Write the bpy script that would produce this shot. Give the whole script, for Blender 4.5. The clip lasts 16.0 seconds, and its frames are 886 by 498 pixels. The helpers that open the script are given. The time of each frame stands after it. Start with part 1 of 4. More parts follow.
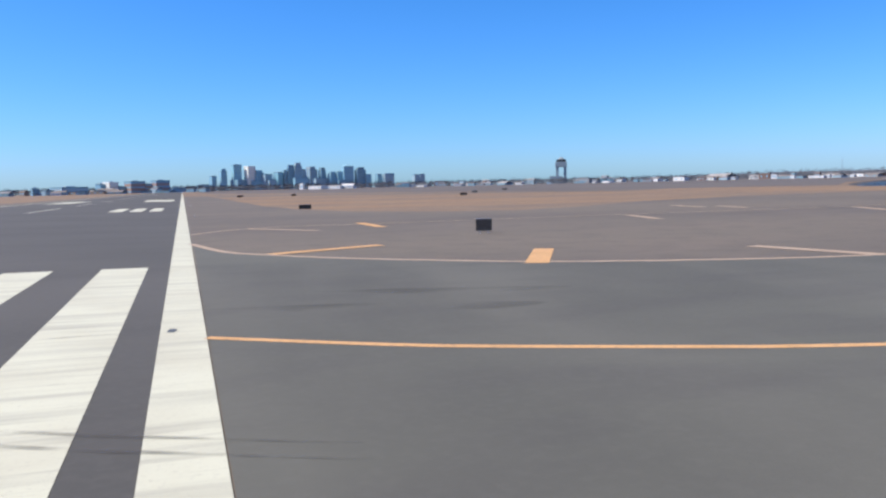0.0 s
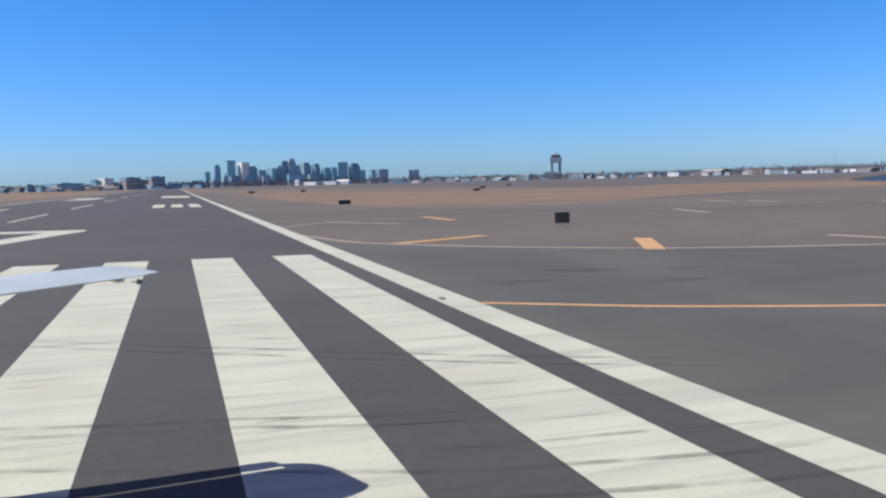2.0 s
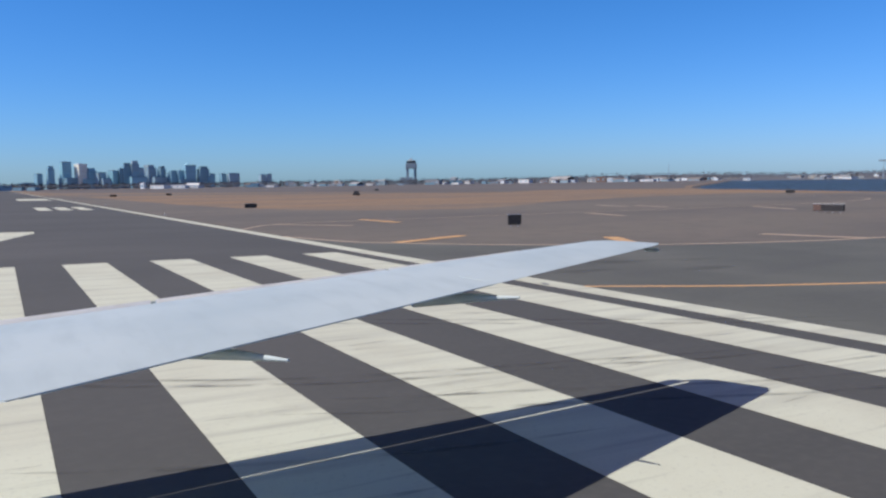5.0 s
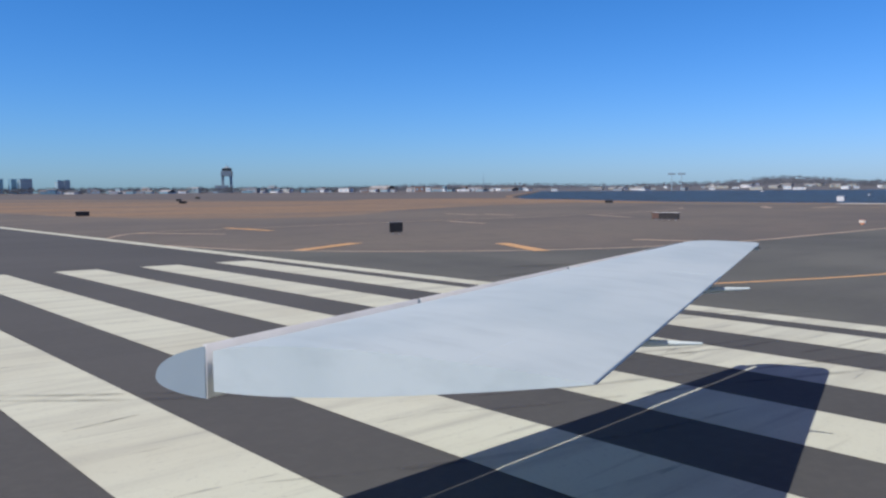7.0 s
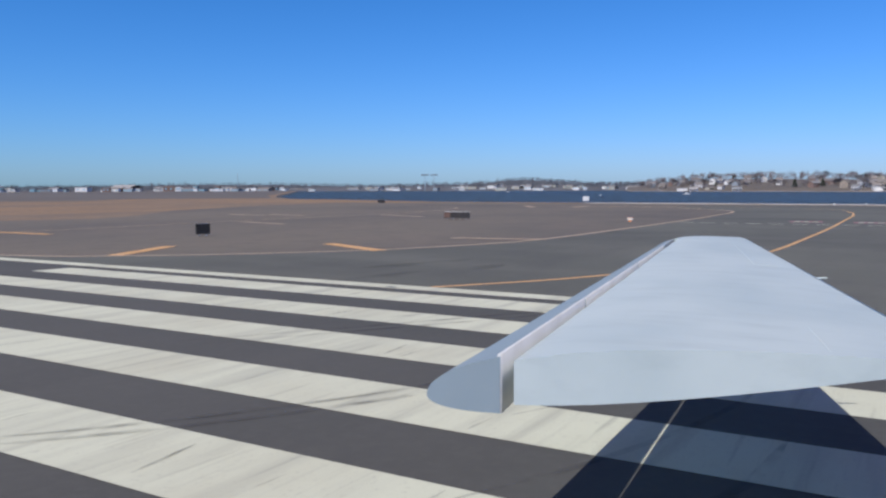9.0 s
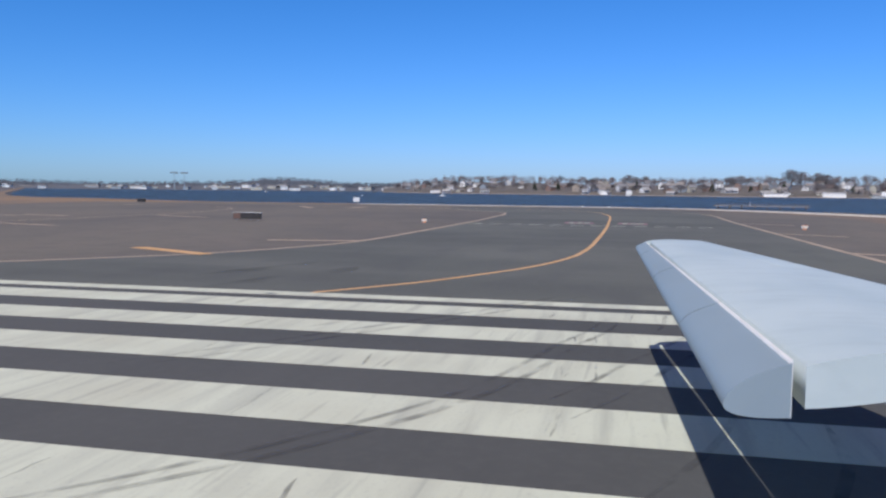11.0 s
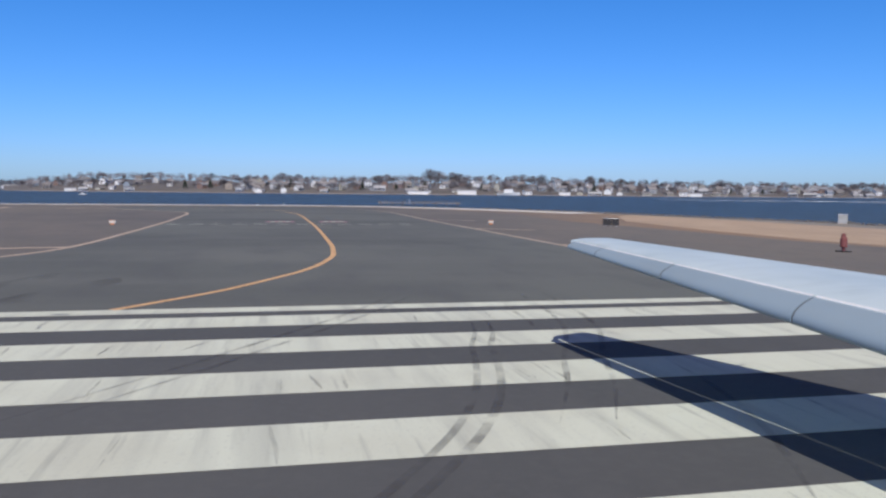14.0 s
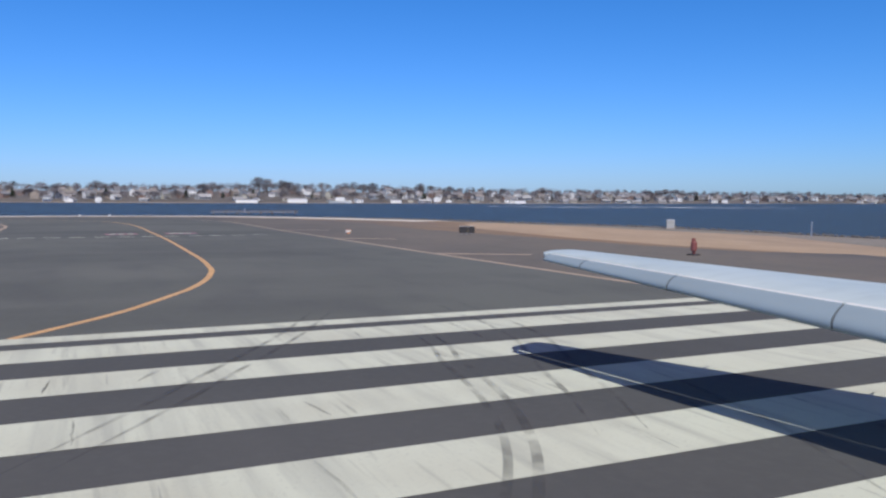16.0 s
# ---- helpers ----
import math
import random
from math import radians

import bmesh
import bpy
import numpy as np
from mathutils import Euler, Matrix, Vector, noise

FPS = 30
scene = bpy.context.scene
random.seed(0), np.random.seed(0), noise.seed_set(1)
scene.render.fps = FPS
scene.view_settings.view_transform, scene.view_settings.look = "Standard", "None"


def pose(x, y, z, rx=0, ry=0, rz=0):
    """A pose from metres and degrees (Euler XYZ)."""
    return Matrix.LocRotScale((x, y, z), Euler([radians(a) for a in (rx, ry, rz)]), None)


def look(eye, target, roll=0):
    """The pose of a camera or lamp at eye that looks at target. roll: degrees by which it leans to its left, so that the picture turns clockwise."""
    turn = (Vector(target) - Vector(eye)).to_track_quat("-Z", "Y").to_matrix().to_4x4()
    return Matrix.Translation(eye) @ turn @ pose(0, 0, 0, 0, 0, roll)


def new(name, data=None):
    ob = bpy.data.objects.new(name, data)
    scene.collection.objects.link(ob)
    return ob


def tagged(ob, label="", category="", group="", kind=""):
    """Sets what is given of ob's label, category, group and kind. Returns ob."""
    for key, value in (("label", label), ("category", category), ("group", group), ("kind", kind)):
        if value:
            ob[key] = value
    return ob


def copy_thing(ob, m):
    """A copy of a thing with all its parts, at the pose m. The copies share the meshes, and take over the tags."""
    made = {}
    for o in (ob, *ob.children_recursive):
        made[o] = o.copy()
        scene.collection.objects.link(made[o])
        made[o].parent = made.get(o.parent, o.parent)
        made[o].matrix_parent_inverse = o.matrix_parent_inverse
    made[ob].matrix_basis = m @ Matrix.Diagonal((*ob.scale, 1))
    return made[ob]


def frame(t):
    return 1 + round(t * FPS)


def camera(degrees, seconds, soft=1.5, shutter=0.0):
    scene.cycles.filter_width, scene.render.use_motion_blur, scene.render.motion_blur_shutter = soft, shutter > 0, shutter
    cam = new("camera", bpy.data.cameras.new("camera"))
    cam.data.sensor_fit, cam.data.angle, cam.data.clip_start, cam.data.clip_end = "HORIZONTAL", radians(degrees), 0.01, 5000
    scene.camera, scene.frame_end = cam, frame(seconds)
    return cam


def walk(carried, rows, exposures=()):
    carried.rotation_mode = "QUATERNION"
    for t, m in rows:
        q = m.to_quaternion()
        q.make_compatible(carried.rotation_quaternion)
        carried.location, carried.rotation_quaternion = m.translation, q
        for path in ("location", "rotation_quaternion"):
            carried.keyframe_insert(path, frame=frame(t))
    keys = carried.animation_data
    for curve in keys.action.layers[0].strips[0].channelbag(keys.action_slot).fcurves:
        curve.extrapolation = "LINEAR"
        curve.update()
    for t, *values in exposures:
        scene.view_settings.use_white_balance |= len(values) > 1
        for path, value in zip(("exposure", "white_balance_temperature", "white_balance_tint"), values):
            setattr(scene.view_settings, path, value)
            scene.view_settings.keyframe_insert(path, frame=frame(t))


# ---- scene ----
cam = camera(58.4, 16.0, soft=2.4)

PATH = [
    (0, (-0.351, -34.214, 2.854), (0.267, -32.319, 2.693), -1.3),
    (0.5, (-2.207, -34.823, 2.867), (-1.589, -32.928, 2.704), -1.4),
    (1, (-4.059, -35.423, 2.926), (-3.431, -33.532, 2.760), -1.1),
    (1.5, (-5.871, -35.994, 2.944), (-5.239, -34.105, 2.771), -0.9),
    (2, (-7.592, -36.492, 3.028), (-6.958, -34.603, 2.856), -1.4),
    (2.5, (-9.265, -36.820, 3.050), (-8.623, -34.932, 2.888), -1.6),
    (3, (-10.848, -36.990, 3.031), (-10.162, -35.118, 2.868), -0.6),
    (3.5, (-12.325, -37.038, 3.047), (-11.582, -35.188, 2.886), -1.0),
    (4, (-13.677, -37.038, 3.077), (-12.869, -35.216, 2.915), -1.2),
    (6.5, (-19.454, -35.152, 3.122), (-18.206, -33.597, 2.966), -0.4),
    (7, (-20.361, -34.345, 3.078), (-19.021, -32.868, 2.930), -0.4),
    (7.5, (-21.162, -33.485, 3.051), (-19.723, -32.104, 2.907), 0.0),
    (8, (-21.848, -32.583, 3.075), (-20.308, -31.314, 2.932), -0.2),
    (8.5, (-22.411, -31.681, 3.046), (-20.781, -30.531, 2.902), -0.5),
    (9, (-22.875, -30.777, 3.076), (-21.153, -29.771, 2.925), -0.2),
    (11.5, (-24.174, -25.817, 3.126), (-22.201, -25.518, 2.983), 0.2),
    (12, (-24.153, -24.948, 3.126), (-22.163, -24.794, 2.987), -0.2),
    (12.5, (-24.029, -24.005, 3.134), (-22.034, -23.997, 2.996), 0.1),
    (13, (-23.832, -23.085, 3.133), (-21.842, -23.225, 2.991), 0.5),
    (13.5, (-23.571, -22.195, 3.124), (-21.597, -22.478, 2.978), 0.7),
    (14, (-23.276, -21.362, 3.138), (-21.326, -21.779, 2.992), 0.5),
    (14.5, (-22.958, -20.614, 3.156), (-21.040, -21.162, 3.009), 0.4),
    (15, (-22.637, -19.926, 3.157), (-20.753, -20.582, 3.010), -0.1),
    (15.5, (-22.370, -19.272, 3.213), (-20.517, -20.014, 3.078), 0.1),
    (16, (-22.126, -18.689, 3.240), (-20.307, -19.511, 3.116), 0.2),
]
walk(cam, [(t, look(eye, target, roll)) for t, eye, target, roll in PATH],
     [(0, 0.34, 6550, 10), (0.8, 0.28, 6550, 10), (1.6, 0.12, 6500, 10), (3.0, 0.0, 6550, 10), (7.0, -0.14, 6500, 10), (11.0, -0.16, 6300, 10), (16.0, -0.17, 6300, 10)])


# ---------------------------------------------------------------- light
SUN_AZ, SUN_EL = radians(280.8), radians(49.4)      # clockwise from +y, and height
world = bpy.data.worlds.new("daylight")
scene.world = world
world.use_nodes = True
wn, wl = world.node_tree.nodes, world.node_tree.links
sky = wn.new("ShaderNodeTexSky")
sky.sky_type, sky.sun_disc = "NISHITA", False
sky.sun_elevation, sky.sun_rotation = SUN_EL, SUN_AZ
sky.altitude, sky.air_density, sky.dust_density, sky.ozone_density = 0.0, 1.0, 0.35, 1.0
# a deep, clear late-winter blue that pales to a faint lavender haze over the horizon
split, join = wn.new("ShaderNodeSeparateColor"), wn.new("ShaderNodeCombineColor")
wl.new(sky.outputs[0], split.inputs[0])
for k, (gain, power) in enumerate(((0.0180, 1.55), (0.0735, 1.08), (0.128, 1.13))):
    lift = wn.new("ShaderNodeMath")
    lift.operation = "POWER"
    lift.inputs[1].default_value = power
    wl.new(split.outputs[k], lift.inputs[0])
    scaled = wn.new("ShaderNodeMath")
    scaled.operation = "MULTIPLY"
    scaled.inputs[1].default_value = gain * 10
    wl.new(lift.outputs[0], scaled.inputs[0])
    wl.new(scaled.outputs[0], join.inputs[k])
# towards the zenith the blue turns to a paler, dimmer violet
where, height, climb = wn.new("ShaderNodeTexCoord"), wn.new("ShaderNodeSeparateXYZ"), wn.new("ShaderNodeMapRange")
wl.new(where.outputs["Generated"], height.inputs[0])
climb.inputs["From Min"].default_value, climb.inputs["From Max"].default_value = 0.26, 0.75
wl.new(height.outputs["Z"], climb.inputs["Value"])
grey, dim, blend = wn.new("ShaderNodeRGBToBW"), wn.new("ShaderNodeMix"), wn.new("ShaderNodeMix")
wl.new(join.outputs[0], grey.inputs[0])
dim.data_type = blend.data_type = "RGBA"
dim.inputs[0].default_value = 0.85
wl.new(join.outputs[0], dim.inputs[6])
tint = wn.new("ShaderNodeMix")
tint.data_type, tint.blend_type = "RGBA", "MULTIPLY"
tint.inputs[0].default_value = 1.0
tint.inputs[7].default_value = (1.42, 0.83, 1.2, 1)
wl.new(grey.outputs[0], tint.inputs[6])
wl.new(tint.outputs[2], dim.inputs[7])
lower = wn.new("ShaderNodeHueSaturation")
lower.inputs["Value"].default_value = 0.70
wl.new(dim.outputs[2], lower.inputs["Color"])
wl.new(climb.outputs["Result"], blend.inputs[0])
wl.new(join.outputs[0], blend.inputs[6])
wl.new(lower.outputs[0], blend.inputs[7])
wl.new(blend.outputs[2], wn["Background"].inputs[0])
wn["Background"].inputs[1].default_value = 0.093
sun_data = bpy.data.lights.new("sun", "SUN")
sun_data.energy, sun_data.angle, sun_data.color = 4.85, radians(0.53), (1.0, 0.945, 0.89)
sun_ob = new("sun", sun_data)
sun_dir = Vector((math.sin(SUN_AZ) * math.cos(SUN_EL), math.cos(SUN_AZ) * math.cos(SUN_EL), math.sin(SUN_EL)))
sun_ob.matrix_world = look(sun_dir * 60, (0, 0, 0))


# ---------------------------------------------------------------- materials
def material(name, color, rough=0.8, metal=0.0, vary=(), bump=(), spec=0.5, random_tint=0.0, alpha=None, vec_scale=(1, 1, 1)):
    """A principled material. vary: rows of (noise scale, detail, low, high, colour, strength) mixed over the base;
    bump: rows of (scale, detail, strength, distance); random_tint: brightness change from object to object;
    alpha: (scale, low, high, most) of a noise that lets the ground show through."""
    m = bpy.data.materials.new(name)
    m.use_nodes = True
    n, l = m.node_tree.nodes, m.node_tree.links
    b = n["Principled BSDF"]
    b.inputs["Roughness"].default_value, b.inputs["Metallic"].default_value = rough, metal
    b.inputs["Specular IOR Level"].default_value = spec
    geo = n.new("ShaderNodeNewGeometry")
    mapping = n.new("ShaderNodeMapping")
    mapping.inputs["Scale"].default_value = vec_scale
    l.new(geo.outputs["Position"], mapping.inputs["Vector"])
    base = n.new("ShaderNodeRGB")
    base.outputs[0].default_value = (*color, 1)
    out = base.outputs[0]

    def noise_ramp(scale, detail, low, high, vector):
        tex = n.new("ShaderNodeTexNoise")
        tex.inputs["Scale"].default_value, tex.inputs["Detail"].default_value = scale, detail
        l.new(vector, tex.inputs["Vector"])
        r = n.new("ShaderNodeMapRange")
        r.inputs["From Min"].default_value, r.inputs["From Max"].default_value = low, high
        l.new(tex.outputs["Fac"], r.inputs["Value"])
        return r.outputs["Result"]

    for row in vary:
        scale, detail, low, high, tint, strength = row[:6]
        vector = mapping.outputs[0]
        if len(row) > 6:
            second = n.new("ShaderNodeMapping")
            second.inputs["Scale"].default_value = row[6]
            second.inputs["Rotation"].default_value = (0, 0, radians(row[7]) if len(row) > 7 else 0)
            l.new(geo.outputs["Position"], second.inputs["Vector"])
            vector = second.outputs[0]
        f = noise_ramp(scale, detail, low, high, vector)
        k = n.new("ShaderNodeMath")
        k.operation = "MULTIPLY"
        k.inputs[1].default_value = strength
        l.new(f, k.inputs[0])
        mix = n.new("ShaderNodeMix")
        mix.data_type = "RGBA"
        l.new(k.outputs[0], mix.inputs[0])
        l.new(out, mix.inputs[6])
        mix.inputs[7].default_value = (*tint, 1)
        out = mix.outputs[2]
    if random_tint:
        info = n.new("ShaderNodeObjectInfo")
        r = n.new("ShaderNodeMapRange")
        r.inputs["To Min"].default_value, r.inputs["To Max"].default_value = 1 - random_tint, 1 + random_tint
        l.new(info.outputs["Random"], r.inputs["Value"])
        hsv = n.new("ShaderNodeHueSaturation")
        l.new(r.outputs["Result"], hsv.inputs["Value"])
        l.new(out, hsv.inputs["Color"])
        out = hsv.outputs[0]
    l.new(out, b.inputs["Base Color"])
    normal = None
    for scale, detail, strength, distance in bump:
        tex = n.new("ShaderNodeTexNoise")
        tex.inputs["Scale"].default_value, tex.inputs["Detail"].default_value = scale, detail
        l.new(mapping.outputs[0], tex.inputs["Vector"])
        bp = n.new("ShaderNodeBump")
        bp.inputs["Strength"].default_value, bp.inputs["Distance"].default_value = strength, distance
        l.new(tex.outputs["Fac"], bp.inputs["Height"])
        if normal:
            l.new(normal, bp.inputs["Normal"])
        normal = bp.outputs[0]
    if normal:
        l.new(normal, b.inputs["Normal"])
    if alpha:
        f = noise_ramp(alpha[0], 5, alpha[1], alpha[2], mapping.outputs[0])
        k = n.new("ShaderNodeMath")
        k.operation = "MULTIPLY"
        k.inputs[1].default_value = alpha[3]
        l.new(f, k.inputs[0])
        l.new(k.outputs[0], b.inputs["Alpha"])
    return m


M = dict(
    grass=material("dry_grass", (0.250, 0.158, 0.090), 0.95, vary=[(0.025, 6, 0.42, 0.60, (0.150, 0.120, 0.098), 0.95, (0.35, 1.0, 1.0), 15), (0.12, 6, 0.46, 0.68, (0.275, 0.195, 0.120), 0.7, (0.5, 1.0, 1.0)), (0.6, 6, 0.45, 0.7, (0.130, 0.105, 0.080), 0.5), (3.0, 4, 0.5, 0.75, (0.12, 0.10, 0.065), 0.5)], bump=[(2.0, 6, 0.6, 0.08)]),
    runway=material("runway_asphalt", (0.068, 0.068, 0.064), 0.85, vary=[(0.05, 6, 0.40, 0.66, (0.091, 0.089, 0.084), 0.9), (0.22, 5, 0.45, 0.72, (0.053, 0.053, 0.051), 0.55, (0.25, 1.0, 1.0)), (0.9, 6, 0.48, 0.75, (0.088, 0.086, 0.081), 0.45, (0.2, 1.0, 1.0), 12), (6.0, 6, 0.45, 0.7, (0.098, 0.096, 0.090), 0.35), (60, 3, 0.5, 0.8, (0.043, 0.043, 0.041), 0.45)], bump=[(70, 3, 0.18, 0.004)]),
    taxi=material("taxiway_asphalt", (0.113, 0.117, 0.099), 0.85, vary=[(0.04, 6, 0.42, 0.62, (0.078, 0.080, 0.070), 0.95), (0.16, 5, 0.46, 0.68, (0.134, 0.135, 0.116), 0.6, (1.0, 0.3, 1.0), 10), (0.5, 6, 0.48, 0.74, (0.068, 0.068, 0.065), 0.5, (0.4, 1.0, 1.0)), (6.0, 6, 0.45, 0.7, (0.143, 0.142, 0.131), 0.16), (60, 3, 0.5, 0.8, (0.058, 0.058, 0.056), 0.45)], bump=[(70, 3, 0.18, 0.004)]),
    shoulder=material("shoulder_asphalt", (0.148, 0.129, 0.103), 0.9, vary=[(0.03, 6, 0.42, 0.62, (0.100, 0.091, 0.082), 0.95, (0.6, 1.0, 1.0)), (0.13, 6, 0.46, 0.68, (0.168, 0.140, 0.112), 0.6, (0.5, 1.0, 1.0)), (0.5, 6, 0.48, 0.74, (0.085, 0.078, 0.070), 0.5), (4.0, 6, 0.45, 0.7, (0.098, 0.090, 0.083), 0.4)], bump=[(50, 3, 0.3, 0.005)]),
    white=material("white_runway_paint", (0.572, 0.586, 0.470), 0.7, vary=[(0.35, 6, 0.46, 0.70, (0.492, 0.490, 0.388), 0.8), (0.9, 7, 0.48, 0.74, (0.375, 0.380, 0.318), 0.65, (0.10, 1.5, 1.0), 17), (2.2, 7, 0.55, 0.76, (0.300, 0.302, 0.256), 0.5, (0.10, 1.6, 1.0), 24), (3.2, 7, 0.60, 0.76, (0.250, 0.250, 0.212), 0.5, (0.10, 1.8, 1.0), 2), (14, 5, 0.58, 0.76, (0.36, 0.36, 0.309), 0.45), (45, 3, 0.62, 0.75, (0.25, 0.25, 0.222), 0.4)], bump=[(70, 3, 0.3, 0.003)]),
    yellow=material("yellow_taxiway_paint", (0.61, 0.365, 0.165), 0.7, vary=[(0.6, 6, 0.45, 0.75, (0.46, 0.265, 0.105), 0.7), (9, 5, 0.52, 0.7, (0.213, 0.156, 0.098), 0.6)], bump=[(70, 3, 0.3, 0.003)]),
    pale_yellow=material("faded_yellow_paint", (0.43, 0.335, 0.250), 0.75, vary=[(0.6, 6, 0.42, 0.70, (0.34, 0.262, 0.195), 0.8), (9, 5, 0.52, 0.7, (0.22, 0.18, 0.145), 0.6)]),
    red_paint=material("red_surface_paint", (0.36, 0.150, 0.185), 0.7, vary=[(2.0, 6, 0.45, 0.75, (0.28, 0.15, 0.17), 0.7)]),
    rubber=material("tyre_rubber_mark", (0.082, 0.079, 0.080), 0.85, vary=[(3, 4, 0.4, 0.7, (0.098, 0.095, 0.097), 0.5)], alpha=(1.3, 0.36, 0.70, 0.45)),
    smear=material("old_rubber_smear", (0.061, 0.061, 0.064), 0.85, alpha=(0.45, 0.42, 0.74, 0.34), vec_scale=(0.5, 1.0, 1.0)),
    concrete=material("pale_concrete", (0.410, 0.344, 0.279), 0.9, vary=[(0.2, 6, 0.4, 0.7, (0.295, 0.254, 0.213), 0.8), (3, 5, 0.5, 0.7, (0.230, 0.205, 0.180), 0.5)]),
    pale_grass=material("pale_straw_grass", (0.370, 0.270, 0.178), 0.95, vary=[(0.05, 6, 0.42, 0.62, (0.300, 0.225, 0.160), 0.8, (0.4, 1.0, 1.0)), (0.3, 6, 0.45, 0.70, (0.450, 0.335, 0.225), 0.7, (0.5, 1.0, 1.0)), (3.0, 5, 0.5, 0.75, (0.21, 0.16, 0.105), 0.5)], bump=[(2.0, 6, 0.6, 0.08)]),
    verge=material("trampled_grey_earth", (0.215, 0.190, 0.160), 0.95, vary=[(0.08, 6, 0.42, 0.62, (0.160, 0.150, 0.125), 0.8, (0.4, 1.0, 1.0)), (0.7, 6, 0.46, 0.70, (0.270, 0.240, 0.200), 0.6), (5.0, 5, 0.5, 0.75, (0.12, 0.11, 0.095), 0.5)], bump=[(3.0, 6, 0.6, 0.06)]),
    pale_road=material("sun_bleached_concrete", (0.60, 0.55, 0.47), 0.9, vary=[(0.12, 6, 0.4, 0.7, (0.46, 0.42, 0.36), 0.7), (2, 5, 0.5, 0.7, (0.36, 0.33, 0.29), 0.5)]),
    orange=material("orange_enamel", (0.62, 0.25, 0.10), 0.55, vary=[(6, 5, 0.45, 0.7, (0.46, 0.19, 0.09), 0.6)]),
    rock=material("dark_sea_rock", (0.10, 0.095, 0.09), 0.85, vary=[(0.8, 6, 0.4, 0.7, (0.17, 0.155, 0.14), 0.8), (5, 5, 0.5, 0.7, (0.05, 0.05, 0.05), 0.6)], bump=[(3, 5, 0.6, 0.05)]),
    black=material("matt_black_sheet_metal", (0.024, 0.022, 0.022), 0.6, vary=[(4, 5, 0.45, 0.7, (0.040, 0.036, 0.035), 0.7)]),
    sign_yellow=material("sign_face_yellow", (0.13, 0.095, 0.05), 0.5, vary=[(5, 4, 0.45, 0.7, (0.10, 0.075, 0.045), 0.6)]),
    sign_red=material("sign_face_brown_red", (0.135, 0.080, 0.060), 0.5, vary=[(5, 4, 0.45, 0.7, (0.10, 0.06, 0.05), 0.6)]),
    steel=material("galvanised_steel", (0.42, 0.43, 0.44), 0.45, 0.7, vary=[(6, 5, 0.4, 0.7, (0.30, 0.30, 0.31), 0.6)]),
    red=material("faded_red_enamel", (0.20, 0.062, 0.055), 0.6, vary=[(5, 5, 0.45, 0.7, (0.13, 0.045, 0.04), 0.6)]),
    white_metal=material("white_painted_metal", (0.70, 0.70, 0.69), 0.5, vary=[(3, 5, 0.45, 0.7, (0.55, 0.54, 0.52), 0.5)]),
    lamp_amber=material("amber_lamp_glass", (0.75, 0.62, 0.42), 0.2),
    wing=material("pale_grey_wing_paint", (0.490, 0.560, 0.565), 0.45, vary=[(0.7, 6, 0.42, 0.7, (0.375, 0.455, 0.475), 0.7), (5, 6, 0.5, 0.75, (0.33, 0.39, 0.40), 0.35, (1.0, 0.25, 1.0))]),
    slat=material("bare_aluminium_slat", (0.245, 0.310, 0.355), 0.5, 0.0, vary=[(0.8, 6, 0.42, 0.7, (0.225, 0.285, 0.325), 0.8), (6, 6, 0.5, 0.75, (0.26, 0.31, 0.335), 0.4, (0.4, 1.0, 1.0))]),
    seal=material("dark_gap_seal", (0.10, 0.115, 0.13), 0.6),
    water=material("harbour_water", (0.047, 0.054, 0.050), 0.35, vary=[(0.006, 5, 0.4, 0.65, (0.036, 0.047, 0.054), 0.8), (0.05, 5, 0.5, 0.75, (0.026, 0.031, 0.034), 0.5, (0.3, 1.0, 1.0))], bump=[(0.25, 6, 1.0, 1.2), (1.2, 5, 1.0, 0.35)], spec=0.05),
    shore_land=material("winter_shore_ground", (0.125, 0.112, 0.098), 0.95, vary=[(0.02, 6, 0.4, 0.65, (0.085, 0.078, 0.070), 0.9), (0.2, 6, 0.45, 0.7, (0.165, 0.145, 0.120), 0.6)]),
    # bluish tones paint the haze over the far hills
    far_land=material("hazed_wooded_land", (0.115, 0.122, 0.138), 0.95, vary=[(0.01, 6, 0.4, 0.65, (0.145, 0.142, 0.145), 0.8), (0.08, 6, 0.45, 0.7, (0.080, 0.090, 0.108), 0.7)]),
    far_field=material("far_dull_field", (0.118, 0.108, 0.102), 0.95, vary=[(0.008, 6, 0.4, 0.65, (0.090, 0.080, 0.076), 0.9), (0.06, 6, 0.45, 0.7, (0.155, 0.128, 0.105), 0.5)]),
    # far window glass: haze and sky blue are painted into the base colour
    tower_pane=material("haze_blue_glass", (0.23, 0.42, 0.54), 0.4, 0.1),
    bark=material("grey_brown_bark", (0.161, 0.129, 0.109), 0.9, vary=[(1.5, 5, 0.4, 0.7, (0.098, 0.078, 0.070), 0.7)]),
    # brown twigs shifted towards blue-grey to paint in the haze over the water
    twig=material("hazed_winter_twigs", (0.172, 0.160, 0.170), 0.9, random_tint=0.25, vary=[(0.3, 4, 0.4, 0.7, (0.128, 0.120, 0.130), 0.8)]),
    # twigs of the far woods: distance haze mixed into the colour as blue
    hazed_far_twig=material("hazed_bare_woods", (0.105, 0.118, 0.140), 0.95, vary=[(0.03, 4, 0.4, 0.65, (0.075, 0.088, 0.108), 0.8)]),
    needle=material("dark_evergreen", (0.030, 0.045, 0.028), 0.9, random_tint=0.2, vary=[(0.8, 4, 0.4, 0.7, (0.05, 0.065, 0.035), 0.7)]),
    pane=material("dark_window_glass", (0.035, 0.042, 0.05), 0.12),
)


